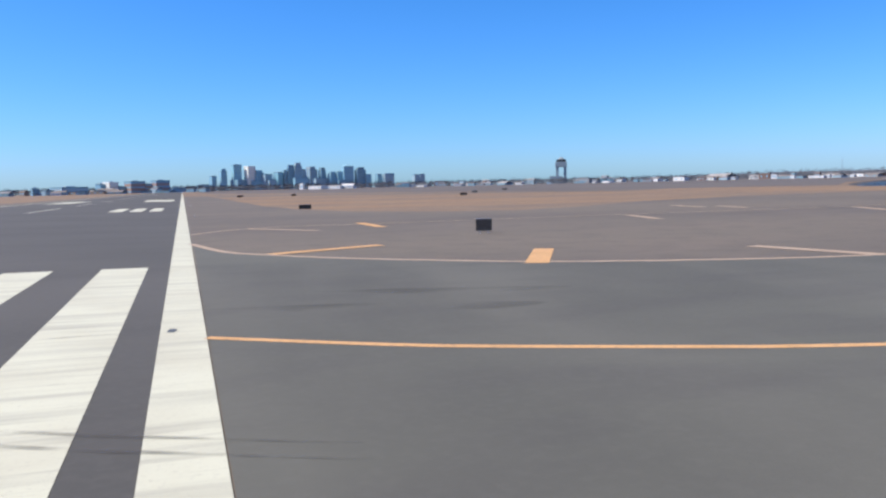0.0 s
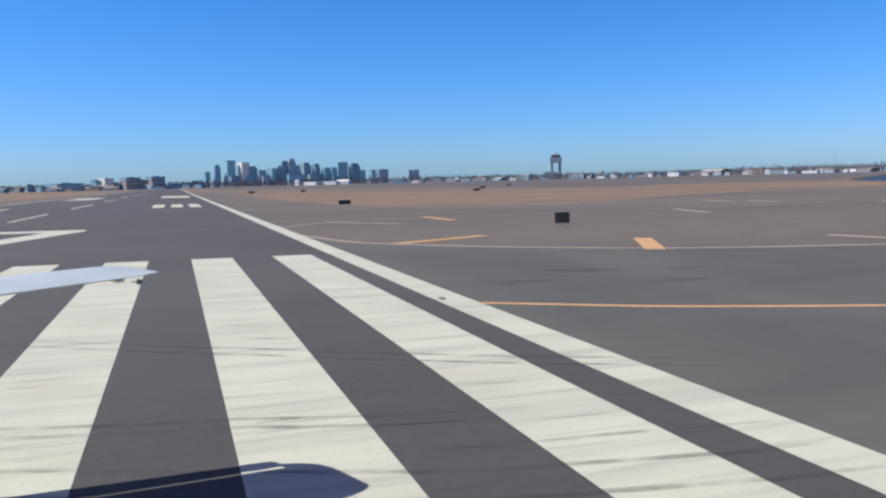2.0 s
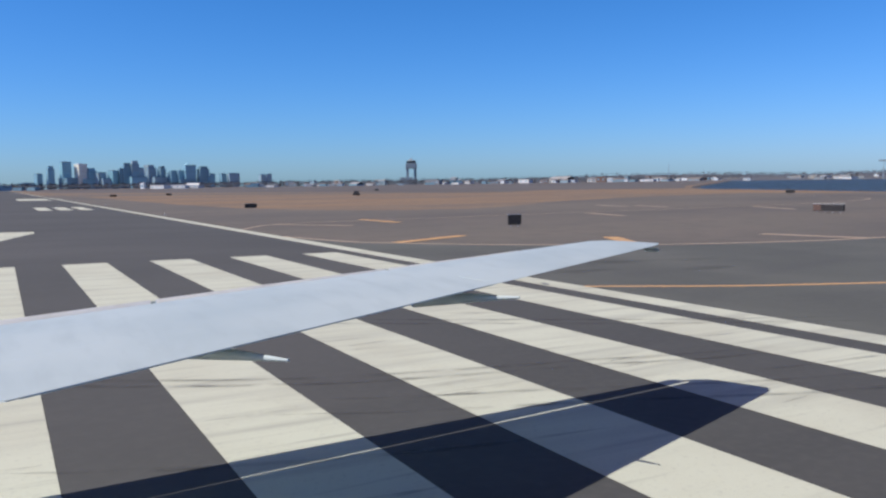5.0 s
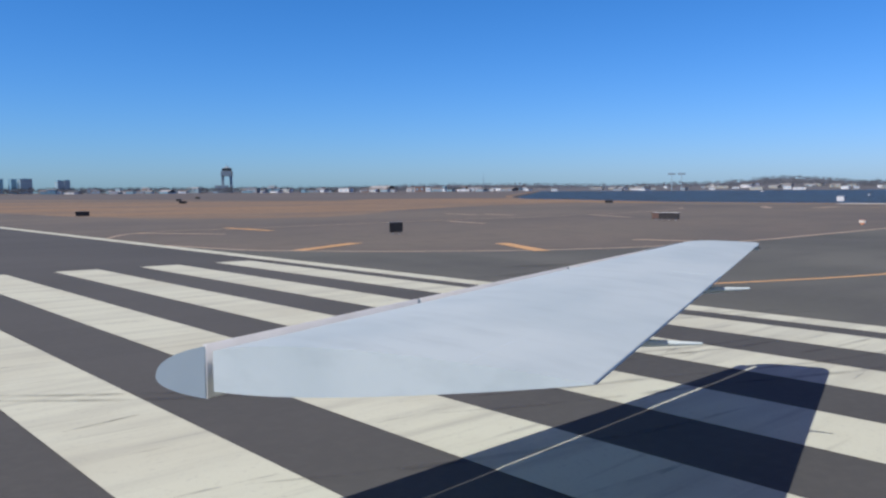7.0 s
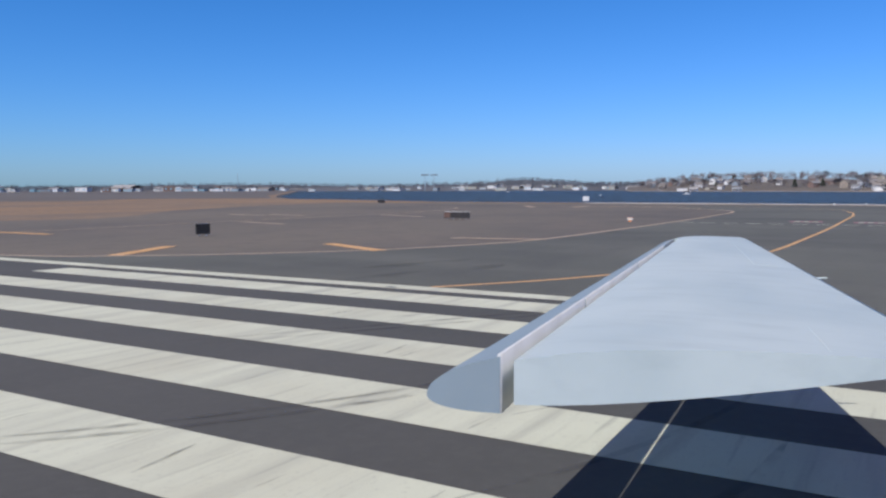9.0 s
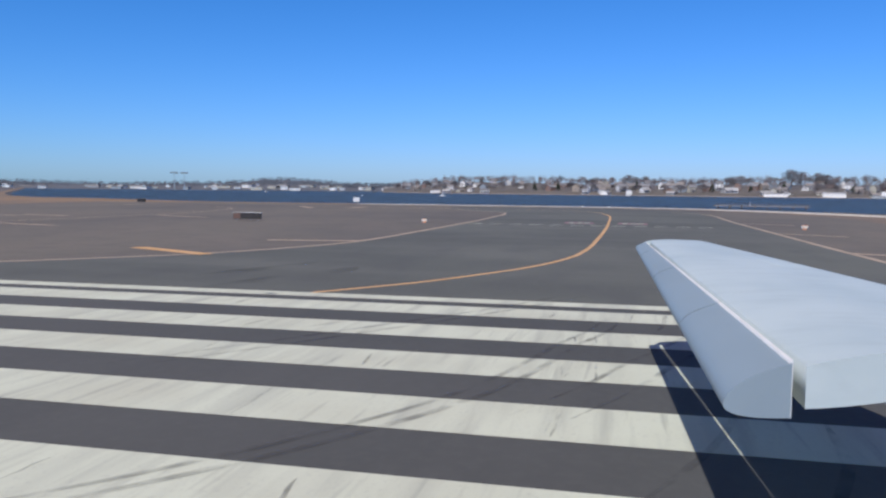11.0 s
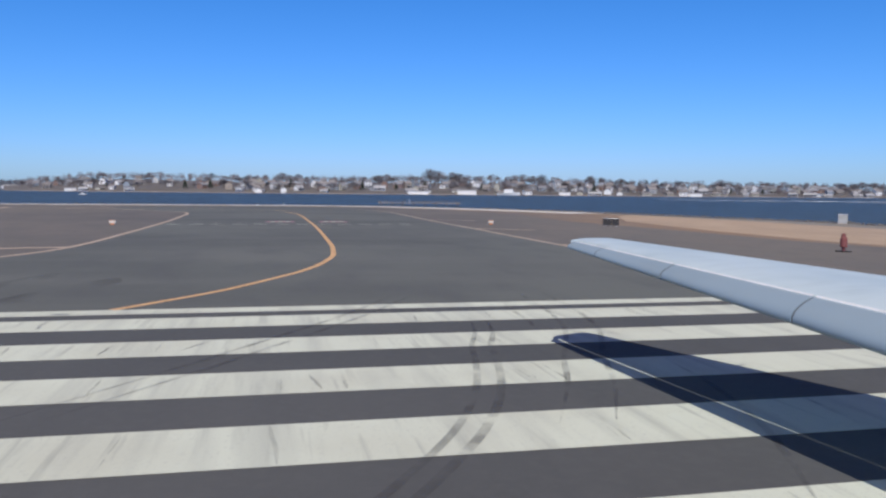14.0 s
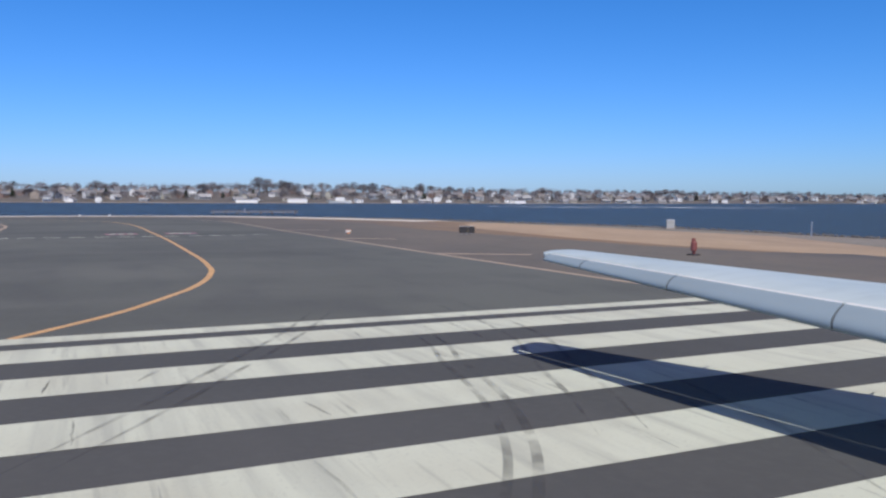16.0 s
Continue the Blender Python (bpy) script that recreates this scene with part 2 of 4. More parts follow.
# ---------------------------------------------------------------- tools
XC, SLOPE, HALF, FALL = -22.85, 0.01174, 22.85, 150.0     # the crown of the runway, its fall and half width, and how far the ground falls on


def gz(x):
    d = abs(x - XC)
    return -SLOPE * min(d, HALF) - 0.002 * max(0.0, min(d, FALL) - HALF)


def part(name, bm, mat, parent=None, label=""):
    me = bpy.data.meshes.new(name)
    bmesh.ops.recalc_face_normals(bm, faces=bm.faces[:])
    bm.to_mesh(me)
    bm.free()
    me.materials.append(mat)
    ob = new(name, me)
    if parent is not None:
        ob.parent = parent
    if label:
        ob["label"] = label
    return ob


def thing(name, m, label, category, group="", kind=""):
    ob = new(name)
    ob.empty_display_size = 0.3
    ob.matrix_world = m
    return tagged(ob, label, category, group, kind)


def box(bm, x0, x1, y0, y1, z0, z1, bevel=0.0):
    vs = bmesh.ops.create_cube(bm, size=1.0)["verts"]
    bmesh.ops.scale(bm, vec=(x1 - x0, y1 - y0, z1 - z0), verts=vs)
    bmesh.ops.translate(bm, vec=((x0 + x1) / 2, (y0 + y1) / 2, (z0 + z1) / 2), verts=vs)
    if bevel:
        es = list({e for v in vs for e in v.link_edges})
        bmesh.ops.bevel(bm, geom=es, offset=bevel, segments=2, affect="EDGES", profile=0.5)
    return bm


def boxm(*a, bevel=0.0):
    return box(bmesh.new(), *a, bevel=bevel)


def tube(bm, a, b, r0, r1, sides=8):
    a, b = Vector(a), Vector(b)
    q = (b - a).to_track_quat("Z", "Y")
    rings = []
    for p, r in ((a, r0), (b, r1)):
        rings.append([bm.verts.new(p + q @ Vector((r * math.cos(k * math.tau / sides), r * math.sin(k * math.tau / sides), 0))) for k in range(sides)])
    for k in range(sides):
        bm.faces.new((rings[0][k], rings[0][(k + 1) % sides], rings[1][(k + 1) % sides], rings[1][k]))
    bm.faces.new(rings[0][::-1])
    bm.faces.new(rings[1])
    return bm


def tubem(a, b, r0, r1, sides=10):
    return tube(bmesh.new(), a, b, r0, r1, sides)


def sheet(points, up):
    """A flat piece that lies on the crowned ground, up metres over it."""
    bm = bmesh.new()
    bm.faces.new([bm.verts.new((x, y, 0)) for x, y in points])
    for x in (XC, XC - HALF, XC + HALF, XC - FALL, XC + FALL):
        bmesh.ops.bisect_plane(bm, geom=bm.verts[:] + bm.edges[:] + bm.faces[:], plane_co=(x, 0, 0), plane_no=(1, 0, 0))
    bmesh.ops.triangulate(bm, faces=bm.faces[:])
    for v in bm.verts:
        v.co.z = gz(v.co.x) + up
    for f in bm.faces:
        if f.normal.z < 0:
            f.normal_flip()
    return bm


def smooth_line(points, step=1.0):
    """A rounded line through the points (Catmull-Rom), every step metres."""
    p = [Vector(q) for q in points]
    p = [2 * p[0] - p[1], *p, 2 * p[-1] - p[-2]]
    out = []
    for a, b, c, d in zip(p, p[1:], p[2:], p[3:]):
        n = max(1, int((c - b).length / step))
        for k in range(n):
            t = k / n
            out.append(0.5 * ((2 * b) + (c - a) * t + (2 * a - 5 * b + 4 * c - d) * t * t + (3 * b - a - 3 * c + d) * t ** 3))
    return out + [p[-2]]


def ribbon(line, width, up, taper=False):
    """A painted line of that width along a row of places on the ground."""
    bm = bmesh.new()
    left, right = [], []
    for i, p in enumerate(line):
        d = (line[min(i + 1, len(line) - 1)] - line[max(i - 1, 0)]).normalized()
        n = Vector((-d.y, d.x)) * width / 2
        if taper:
            n *= min(1.0, 0.15 + 4 * min(i, len(line) - 1 - i) / len(line))
        for side, q in ((left, p + n), (right, p - n)):
            side.append(bm.verts.new((q.x, q.y, gz(q.x) + up)))
    for i in range(len(line) - 1):
        f = bm.faces.new((left[i], right[i], right[i + 1], left[i + 1]))
        if f.normal.z < 0:
            f.normal_flip()
    return bm


def flat(name, bm, mat, label, category, group="", parent=None):
    me = bpy.data.meshes.new(name)
    bm.normal_update()
    for f in bm.faces:
        if f.normal.z < 0:
            f.normal_flip()
    bm.to_mesh(me)
    bm.free()
    me.materials.append(mat)
    ob = new(name, me)
    if parent is not None:
        ob.parent = parent
        return ob
    return tagged(ob, label, category, group, "structure")


def rect(x0, x1, y0, y1):
    return [(x0, y0), (x1, y0), (x1, y1), (x0, y1)]


# ---------------------------------------------------------------- ground, water, pavement
SEA = -1.5                                  # height of the water
SHORE = [(-400, -100), (-120, -97), (0, -90), (31.6, -87.2), (47.5, -88.3), (65.1, -88.2), (84.1, -83.2), (114.2, -74.8), (141.9, -60.8), (161.5, -42.7), (167.5, -22), (169.5, -3), (170.5, 16), (170.5, 38), (168.5, 58),
         (172, 85), (185, 112), (200, 140), (222, 185), (330, 288), (640, 550), (1250, 1065), (2250, 1905), (4000, 3390)]
shore = [(p.x, p.y) for p in smooth_line(SHORE, 8.0)]
flat("ground", sheet([(-4800, -150), *shore, (4000, 4800), (-4800, 4800)], 0.0), M["grass"], "flat airfield ground of dry tan winter grass", "ground")
sea = bmesh.new()
bmesh.ops.create_grid(sea, x_segments=8, y_segments=8, size=4900)
for v in sea.verts:
    v.co.z = SEA
flat("water", sea, M["water"], "dark blue harbour water ruffled by wind", "water")
# the sea wall: a battered face from the ground's edge into the water
wall = bmesh.new()
top = [wall.verts.new((x, y, gz(x))) for x, y in shore]
foot = []
for i, (x, y) in enumerate(shore):
    a, b = Vector(shore[max(i - 1, 0)]), Vector(shore[min(i + 1, len(shore) - 1)])
    d = (b - a).normalized()
    foot.append(wall.verts.new((x + d.y * 3.5, y - d.x * 3.5, SEA - 0.8)))
for i in range(len(shore) - 1):
    wall.faces.new((top[i], foot[i], foot[i + 1], top[i + 1]))
flat("sea_wall", wall, M["rock"], "sloping sea wall of dark stone along the airfield", "sea wall")

flat("shoulder_pavement", sheet([(0, -64), (14.7, -65.4), (18.9, -61.2), (28, -59), (43.6, -58.3), (68, -56.3), (97.7, -58.6), (125.6, -54.5), (149.3, -39.1), (157, -20.9), (159.5, -0.3), (160, 36.3), (156, 74.4), (150, 100),
                                 (103.7, 91.7), (70.2, 76.3), (48.9, 58.9), (38.2, 53.2), (28.4, 57.5), (21, 67.1), (16.3, 82), (13.7, 116.4), (13.4, 182.4), (12, 400), (0, 400)], 0.010),
     M["shoulder"], "weathered brownish asphalt shoulder beside the taxiway", "pavement")
LEFT_EDGE = [(0, 14.0), (1.6, 6.7), (3.5, 3.7), (6.1, 0.4), (9.9, -3.1), (13.3, -5.6), (18.4, -7.9), (26.1, -9.8), (43, -10.2), (65, -10.2), (82, -9.8), (92, -9.5), (98.5, -8.9), (104.5, -7.6), (109.5, -5.4), (115, -1.8), (120, 1.8), (127, 6), (134, 10)]
left_edge = smooth_line(LEFT_EDGE)
flat("taxiway", sheet([(0, -39.8), (96.2, -40.2), (136.9, -38.8), (146, -20.9), (144, 4), *[(p.x + 0.1, p.y) for p in left_edge[::-1]]], 0.020), M["taxi"], "worn grey asphalt taxiway curving off the runway", "taxiway")
flat("runway", sheet(rect(-45.7, 0, -60, 2100), 0.020), M["runway"], "wide dark grey asphalt runway with white markings", "runway")
flat("runway_shoulder", sheet(rect(-58, -45.72, -60, 2100), 0.012), M["shoulder"], "brownish asphalt shoulder along the runway", "pavement")
flat("shore_grass", sheet([(-60, -73), (0, -72), (18, -74), (36.7, -82.4), (62.6, -81.6), (84, -79.3), (94, -77.2), (88, -72), (68, -64), (43.6, -61.5), (28, -61.5), (14, -64), (0, -62), (-60, -62)], 0.004), M["pale_grass"], "band of pale straw-coloured winter grass before the sea wall", "grass")
flat("shore_verge", sheet([p for p in shore if -60 < p[0] < 112 and p[1] < -70] + [(112, -72), (94, -77.2), (84, -79.3), (62.6, -81.6), (36.7, -82.4), (18, -74), (0, -72), (-60, -73)], 0.004), M["verge"], "bare greyish verge of trampled earth along the sea wall", "verge")
inner = []
for i, p in enumerate(shore):
    if p[0] > 95 and p[1] < 40:
        d = (Vector(shore[i + 1]) - Vector(shore[i - 1])).normalized()
        inner.append(Vector(p) + Vector((-d.y, d.x)) * 5.2)
flat("perimeter_road", ribbon(inner, 9.0, 0.026), M["pale_road"], "pale concrete edge strip along the sea wall", "road")
flat("cross_taxiway", sheet([(14.6, 329), (140.5, 200), (251, 287), (255, 352), (142, 247), (15.9, 428)], 0.012), M["shoulder"], "brownish asphalt taxiway beyond the grass", "taxiway")
flat("far_apron", sheet([(22.9, 647), (143.6, 252), (236, 206), (324, 290), (630, 550), (1240, 1066), (2230, 1900), (2150, 2700), (14, 2500)], 0.014), M["far_field"], "far dull brownish field and aprons before the terminals", "field")

# ---------------------------------------------------------------- painted markings
UP = 0.026
for x0, x1, lab in ((-0.96, 0.0, "worn white painted line along the runway edge"), (-45.7, -44.74, "worn white painted line along the runway edge")):
    flat("runway_edge_line", sheet(rect(x0, x1, -46, 1900), UP), M["white"], lab, "runway marking", "runway edge lines")
for k in range(6):
    for x1 in (-1.8 - 3.5 * k, -42.15 + 3.5 * k):
        flat("threshold_stripe", sheet(rect(x1 - 1.75, x1, -45.7, 0), UP), M["white"], "broad white threshold stripe with dark rubber streaks", "runway marking", "threshold stripes")
digit = sheet([(-20.9, 30.0), (-20.9, 27.0), (-16.6, 27.0), (-20.0, 12.0), (-18.0, 12.0), (-14.1, 27.6), (-14.1, 30.0)], UP)
flat("runway_number", digit, M["white"], "white painted runway numeral seven", "runway marking", "runway numerals")
two = sheet([(-31.6, 12.0), (-24.8, 12.0), (-24.8, 14.4), (-28.6, 14.4), (-24.8, 22.5), (-24.8, 27.6), (-26.6, 30.0), (-29.8, 30.0), (-31.6, 27.6), (-31.6, 25.2),
             (-29.6, 25.2), (-29.6, 26.8), (-29.0, 27.6), (-27.4, 27.6), (-26.8, 26.8), (-26.8, 23.0), (-31.6, 14.0)], UP)
flat("runway_number", two, M["white"], "white painted runway numeral two", "runway marking", "runway numerals")
y = 97.8
centre = [(49, 73.5)]
while y < 1300:
    centre.append((y, y + 36.6))
    y += 61
for y0, y1 in centre:
    flat("centreline_dash", sheet(rect(-23.1, -22.6, y0, y1), UP), M["white"], "white dash on the runway centreline", "runway marking", "runway centreline dashes")
for x0, x1 in ((-5.35, -3.55), (-8.25, -6.4), (-11.2, -9.3)):
    for a, b in ((x0, x1), (-45.7 - x1, -45.7 - x0)):
        flat("touchdown_bar", sheet(rect(a, b, 95, 118), UP), M["white"], "white touchdown zone bar on the runway", "runway marking", "touchdown bars")
for a, b in ((-11.6, -3.0), (-38.4, -29.8)):
    flat("aiming_block", sheet(rect(a, b, 215, 262), UP), M["white"], "broad white aiming point block on the runway", "runway marking", "aiming blocks")

CENTRE = [(0.0, -16.95), (3.5, -19.3), (5.6, -20.4), (8.9, -21.9), (10.4, -22.5), (13.5, -23.45), (17.8, -24.3), (20.5, -24.55), (24.5, -24.8), (30, -24.95), (51, -25.25), (70, -25.2), (90, -25.0), (104.5, -23.9), (119.6, -20.8), (129.6, -11.6), (132.5, 4.6), (126, 35)]
flat("taxiway_centreline", ribbon(smooth_line(CENTRE, 0.7), 0.28, UP), M["yellow"], "yellow taxiway centreline curving onto the runway", "taxiway marking")
flat("taxiway_edge_line", ribbon(left_edge, 0.45, UP), M["pale_yellow"], "faded yellow line along the taxiway edge", "taxiway marking", "taxiway edge lines")
flat("taxiway_edge_line", ribbon(smooth_line([(1.0, -40.0), (26, -39.6), (48, -39.6), (77, -39.7), (97, -40.2), (111, -39.8), (126, -35.4)]), 0.42, UP), M["pale_yellow"], "faded yellow line along the taxiway edge", "taxiway marking", "taxiway edge lines")
flat("taxiway_edge_line", ribbon(smooth_line([(0.1, 24.3), (2.0, 27.5), (4.4, 30.2), (9.1, 31.9), (14.4, 31.3), (36.2, 32.2), (56.8, 32.5), (70.6, 32.8), (90, 36), (107, 42), (118, 52), (124, 64), (124.5, 71), (118, 77)]), 0.36, UP), M["pale_yellow"], "faded yellow line along the taxiway edge", "taxiway marking", "taxiway edge lines")
for x0, y0, x1, y1, w, bright in ((3.5, 4.1, 9.6, 7.0, 0.9, 1), (12.7, -6.0, 15.9, 0.1, 0.95, 1), (26.0, -9.8, 24.7, -3.7, 0.9, 0), (4.3, 30.2, 9.0, 23.6, 0.8, 0), (14.2, 33.9, 14.2, 25.6, 0.9, 1),
                          (38.8, 30.1, 36.8, 22.2, 0.9, 0), (58.1, 51.5, 56.8, 43.5, 1.1, 0), (60.4, 45.8, 58.4, 38.0, 1.0, 0), (66.0, 31.0, 61.0, 21.2, 1.0, 0), (129.5, 38.2, 117.5, 31.0, 1.3, 0), (134.5, 26.0, 120.5, 24.4, 1.3, 0), (127.6, 14.6, 128.4, 11.4, 1.6, 0), (119.2, 3.4, 120.0, 0.4, 1.3, 0),
                          (25.5, -39.7, 22.2, -45.0, 0.8, 0), (48.6, -39.9, 45.2, -44.5, 0.8, 0), (72.0, -40.0, 68.8, -45.0, 0.8, 0)):
    flat("shoulder_bar", ribbon([Vector((x0, y0)), Vector(((x0 + x1) / 2, (y0 + y1) / 2)), Vector((x1, y1))], w, UP + 0.003), M["yellow"] if bright else M["pale_yellow"],
         "yellow painted bar across the taxiway shoulder" if bright else "faded yellow bar across the taxiway shoulder", "taxiway marking", "shoulder bars")
for k in range(12):
    y0 = -11.0 - 2.1 * k
    flat("hold_line_dash", sheet(rect(58.2, 58.75, y0 - 1.4, y0), UP), M["white"], "short white dash of the hold line", "taxiway marking", "hold line dashes")
for y0 in (-23.6, -29.4):
    sign = flat("surface_sign", sheet(rect(63.9, 66.3, y0, y0 + 3.1), UP), M["red_paint"], "red painted surface sign with white bars", "taxiway marking", "red surface signs")
    for k in range(3):
        flat("letter_bar", sheet(rect(64.25, 65.95, y0 + 0.4 + 0.85 * k, y0 + 0.98 + 0.85 * k), UP + 0.005), M["white"], "", "", parent=sign)

# rubber left by tyres
TURN = [(-3.0, -26.85), (-5.4, -26.4), (-6.9, -25.95), (-8.8, -25.55), (-10.6, -25.1), (-12.3, -24.5), (-14.0, -23.65), (-16.5, -22.0), (-19.0, -19.8)]
ENTRY = [(1.6, -25.6), (0.1, -24.85), (-1.9, -23.9), (-3.9, -22.8), (-6.2, -21.45), (-8.8, -19.9), (-11.5, -18.2)]
OUTER = [(2.0, -30.2), (0.1, -30.0), (-1.8, -29.8), (-3.6, -29.5), (-5.6, -29.0), (-8.8, -27.75), (-10.7, -27.1), (-13.0, -26.1)]
MARKS = [(TURN, 0, 0.15), (TURN, 0.43, 0.13), (ENTRY, 0, 0.13), (ENTRY, 0.62, 0.13), (OUTER, 0, 0.13), (OUTER, 0.85, 0.12),
         ([(-0.2, -28.2), (-2.0, -27.95), (-3.8, -27.8), (-5.4, -27.5)], 0, 0.11), ([(-5.4, -20.05), (-5.9, -19.8), (-6.5, -19.5)], 0, 0.12),
         ([(-9.2, -28.9), (-11.4, -28.6), (-13.9, -27.9), (-16.4, -26.8)], 0, 0.12), ([(-12.2, -29.6), (-14.2, -29.4), (-16.2, -28.7)], 0, 0.15)]
for pts, shift, w in MARKS:
    flat("tyre_mark", ribbon(smooth_line([(px, py + shift) for px, py in pts], 0.4), w, UP + 0.010, True), M["rubber"], "curved dark rubber mark left by aircraft tyres", "tyre mark", "tyre marks")
spot = [(-0.71 + 0.10 * math.cos(a) * (1 + 0.3 * math.sin(2 * a)), -15.8 + 0.24 * math.sin(a)) for a in [math.tau * k / 16 for k in range(16)]]
flat("paint_chip", sheet(spot, UP + 0.008), M["seal"], "small dark chip worn through the white edge line", "stain")
rng = random.Random(5)
for k in range(90):
    xm = -2.68 - 3.5 * rng.randrange(6)
    y0 = rng.uniform(-38, -6)
    l = rng.uniform(0.7, 1.7)
    x0 = xm + rng.uniform(-0.85, 0.85 - l) if l < 1.6 else xm - l / 2
    a = rng.uniform(-0.10, 0.16)
    flat("tyre_mark", ribbon([Vector((x0 + l * j / 6, y0 + a * l * j / 6 + rng.uniform(-0.015, 0.015))) for j in range(7)], rng.uniform(0.025, 0.07), UP + 0.007, True),
         M["rubber"], "thin dark scuff across a white stripe", "tyre mark", "stripe scuffs")
for cx, cy, lx, ly in ((4.3, -14.4, 3.9, 0.7), (6.9, -12.0, 3.4, 0.6)):
    pts = [(cx + lx * math.cos(a) * (1 + 0.2 * math.sin(3 * a)), cy - 0.35 * lx * math.cos(a) + ly * math.sin(a)) for a in [math.tau * k / 24 for k in range(24)]]
    flat("rubber_smear", sheet(pts, UP + 0.004), M["smear"], "dark smear of old rubber on the taxiway", "stain", "rubber smears")


# ---------------------------------------------------------------- airfield signs and lights
def cut_legs(parent, xs, h, mat):
    for x in xs:
        part("leg", tubem((x, 0, 0), (x, 0, h), 0.03, 0.03), mat, parent)
        part("foot_plate", boxm(x - 0.09, x + 0.09, -0.09, 0.09, 0.0, 0.015, bevel=0.004), mat, parent)


def sign_board(x, y, turn, width, height, label, faces=(), legs=2, lift=0.22, deep=0.22, group="airfield signs", cap="steel"):
    """A box sign on legs. It faces -y of its own; faces: (from, to, material) along the width."""
    t = thing("airfield_sign", pose(x, y, gz(x) + 0.03, 0, 0, turn), label, "sign", group)
    cut_legs(t, [(-0.5 + (k + 0.5) / legs) * width for k in range(legs)], lift + 0.02, M["steel"])
    part("housing", boxm(-width / 2, width / 2, -deep / 2, deep / 2, lift, lift + height, bevel=0.02), M["black"], t, "black sheet metal housing")
    part("top_cap", boxm(-width / 2 - 0.015, width / 2 + 0.015, -deep / 2 - 0.015, deep / 2 + 0.015, lift + height, lift + height + 0.04, bevel=0.01), M[cap], t, "pale metal cap")
    for a, b, mat, bars in faces:
        f = part("panel", boxm(-width / 2 + a * width + 0.03, -width / 2 + b * width - 0.03, -deep / 2 - 0.012, -deep / 2 - 0.002, lift + 0.05, lift + height - 0.05, bevel=0.003), M[mat], t)
        w = (b - a) * width
        for k in range(bars):
            u = -width / 2 + a * width + w * (k + 0.7) / (bars + 0.9)
            part("letter_bar", boxm(u - 0.05, u + 0.05, -deep / 2 - 0.018, -deep / 2 - 0.0125, lift + 0.16, lift + height - 0.16), M["black"] if mat == "sign_yellow" else M["white_metal"], f)
    return t


sign_board(17.9, 13.2, -24, 1.02, 0.74, "square black metal runway sign on short legs", [(0, 1, "black", 0)], lift=0.16)
sign_board(16.2, 79.6, -14, 1.75, 0.62, "low black metal taxiway sign on legs beside the runway", [(0, 1, "black", 0)], lift=0.14)
sign_board(55.0, 12.9, -84, 3.1, 0.68, "long low sign, brown end panel and black panel", [(0, 0.27, "sign_red", 0), (0.27, 1, "black", 0)], legs=4, lift=0.16, cap="white_metal")
sign_board(51.8, -54.8, -110, 1.6, 0.66, "low black sign with one narrow yellow panel", [(0, 0.44, "black", 0), (0.48, 0.60, "sign_yellow", 1), (0.64, 1, "black", 0)], legs=3, lift=0.16)
for x, y, turn, w in ((20.7, 280, -10, 2.3), (42.5, 291, -12, 2.0), (78, 185.5, -28, 2.1), (107, 254, -25, 1.9), (160, 351, -25, 2.4), (143.5, 84.5, -55, 1.9)):
    sign_board(x, y, turn, w, 0.75, "far black airfield sign standing in the grass" if x < 150 else "far black airfield sign near the water", lift=0.15)


def guard_light(x, y, turn):
    t = thing("runway_guard_light", pose(x, y, gz(x) + 0.02, 0, 0, turn), "low runway guard light with two amber lamps", "airfield light", "runway guard lights")
    part("base_plate", tubem((0, 0, 0), (0, 0, 0.03), 0.16, 0.16, 14), M["steel"], t)
    part("foot_box", boxm(-0.22, 0.22, -0.07, 0.07, 0.03, 0.22, bevel=0.02), M["orange"], t, "orange foot box")
    part("housing", boxm(-0.36, 0.36, -0.09, 0.09, 0.22, 0.52, bevel=0.03), M["white_metal"], t, "white painted housing")
    for u in (-0.18, 0.18):
        lamp = part("lamp", tubem((u, -0.11, 0.37), (u, -0.088, 0.37), 0.105, 0.115, 16), M["lamp_amber"], t, "amber glass lamp")
        part("visor", tubem((u, -0.17, 0.475), (u, -0.09, 0.49), 0.05, 0.06), M["white_metal"], lamp)
    part("cap", boxm(-0.38, 0.38, -0.12, 0.11, 0.52, 0.57, bevel=0.01), M["orange"], t, "orange top rail")
    t.scale = (0.8, 0.8, 0.8)


guard_light(57.2, -6.3, -96)
guard_light(57.2, -43.7, -80)


def edge_light(x, y, mat="lamp_blue"):
    t = thing("edge_light", pose(x, y, gz(x) + 0.015), "small stake-mounted edge light in the pavement", "airfield light", "edge lights")
    part("post", tubem((0, 0, 0), (0, 0, 0.22), 0.03, 0.03), M["steel"], t)
    part("collar", tubem((0, 0, 0.22), (0, 0, 0.26), 0.06, 0.05, 12), M["steel"], t)
    bm = bmesh.new()
    bmesh.ops.create_uvsphere(bm, u_segments=12, v_segments=8, radius=0.06)
    bmesh.ops.translate(bm, verts=bm.verts[:], vec=(0, 0, 0.30))
    part("globe", bm, M[mat], t)


M["lamp_blue"] = material("clear_lamp_glass", (0.62, 0.62, 0.60), 0.2)
for x, y in ((0.9, 62), (0.9, 122), (0.9, 182), (0.9, 242), (-46.6, 62), (-46.6, 122)):
    edge_light(x, y)

M["clap_grey_box"] = material("weathered_grey_white_paint", (0.40, 0.40, 0.38), 0.6, vary=[(2, 5, 0.4, 0.7, (0.30, 0.29, 0.27), 0.7)])
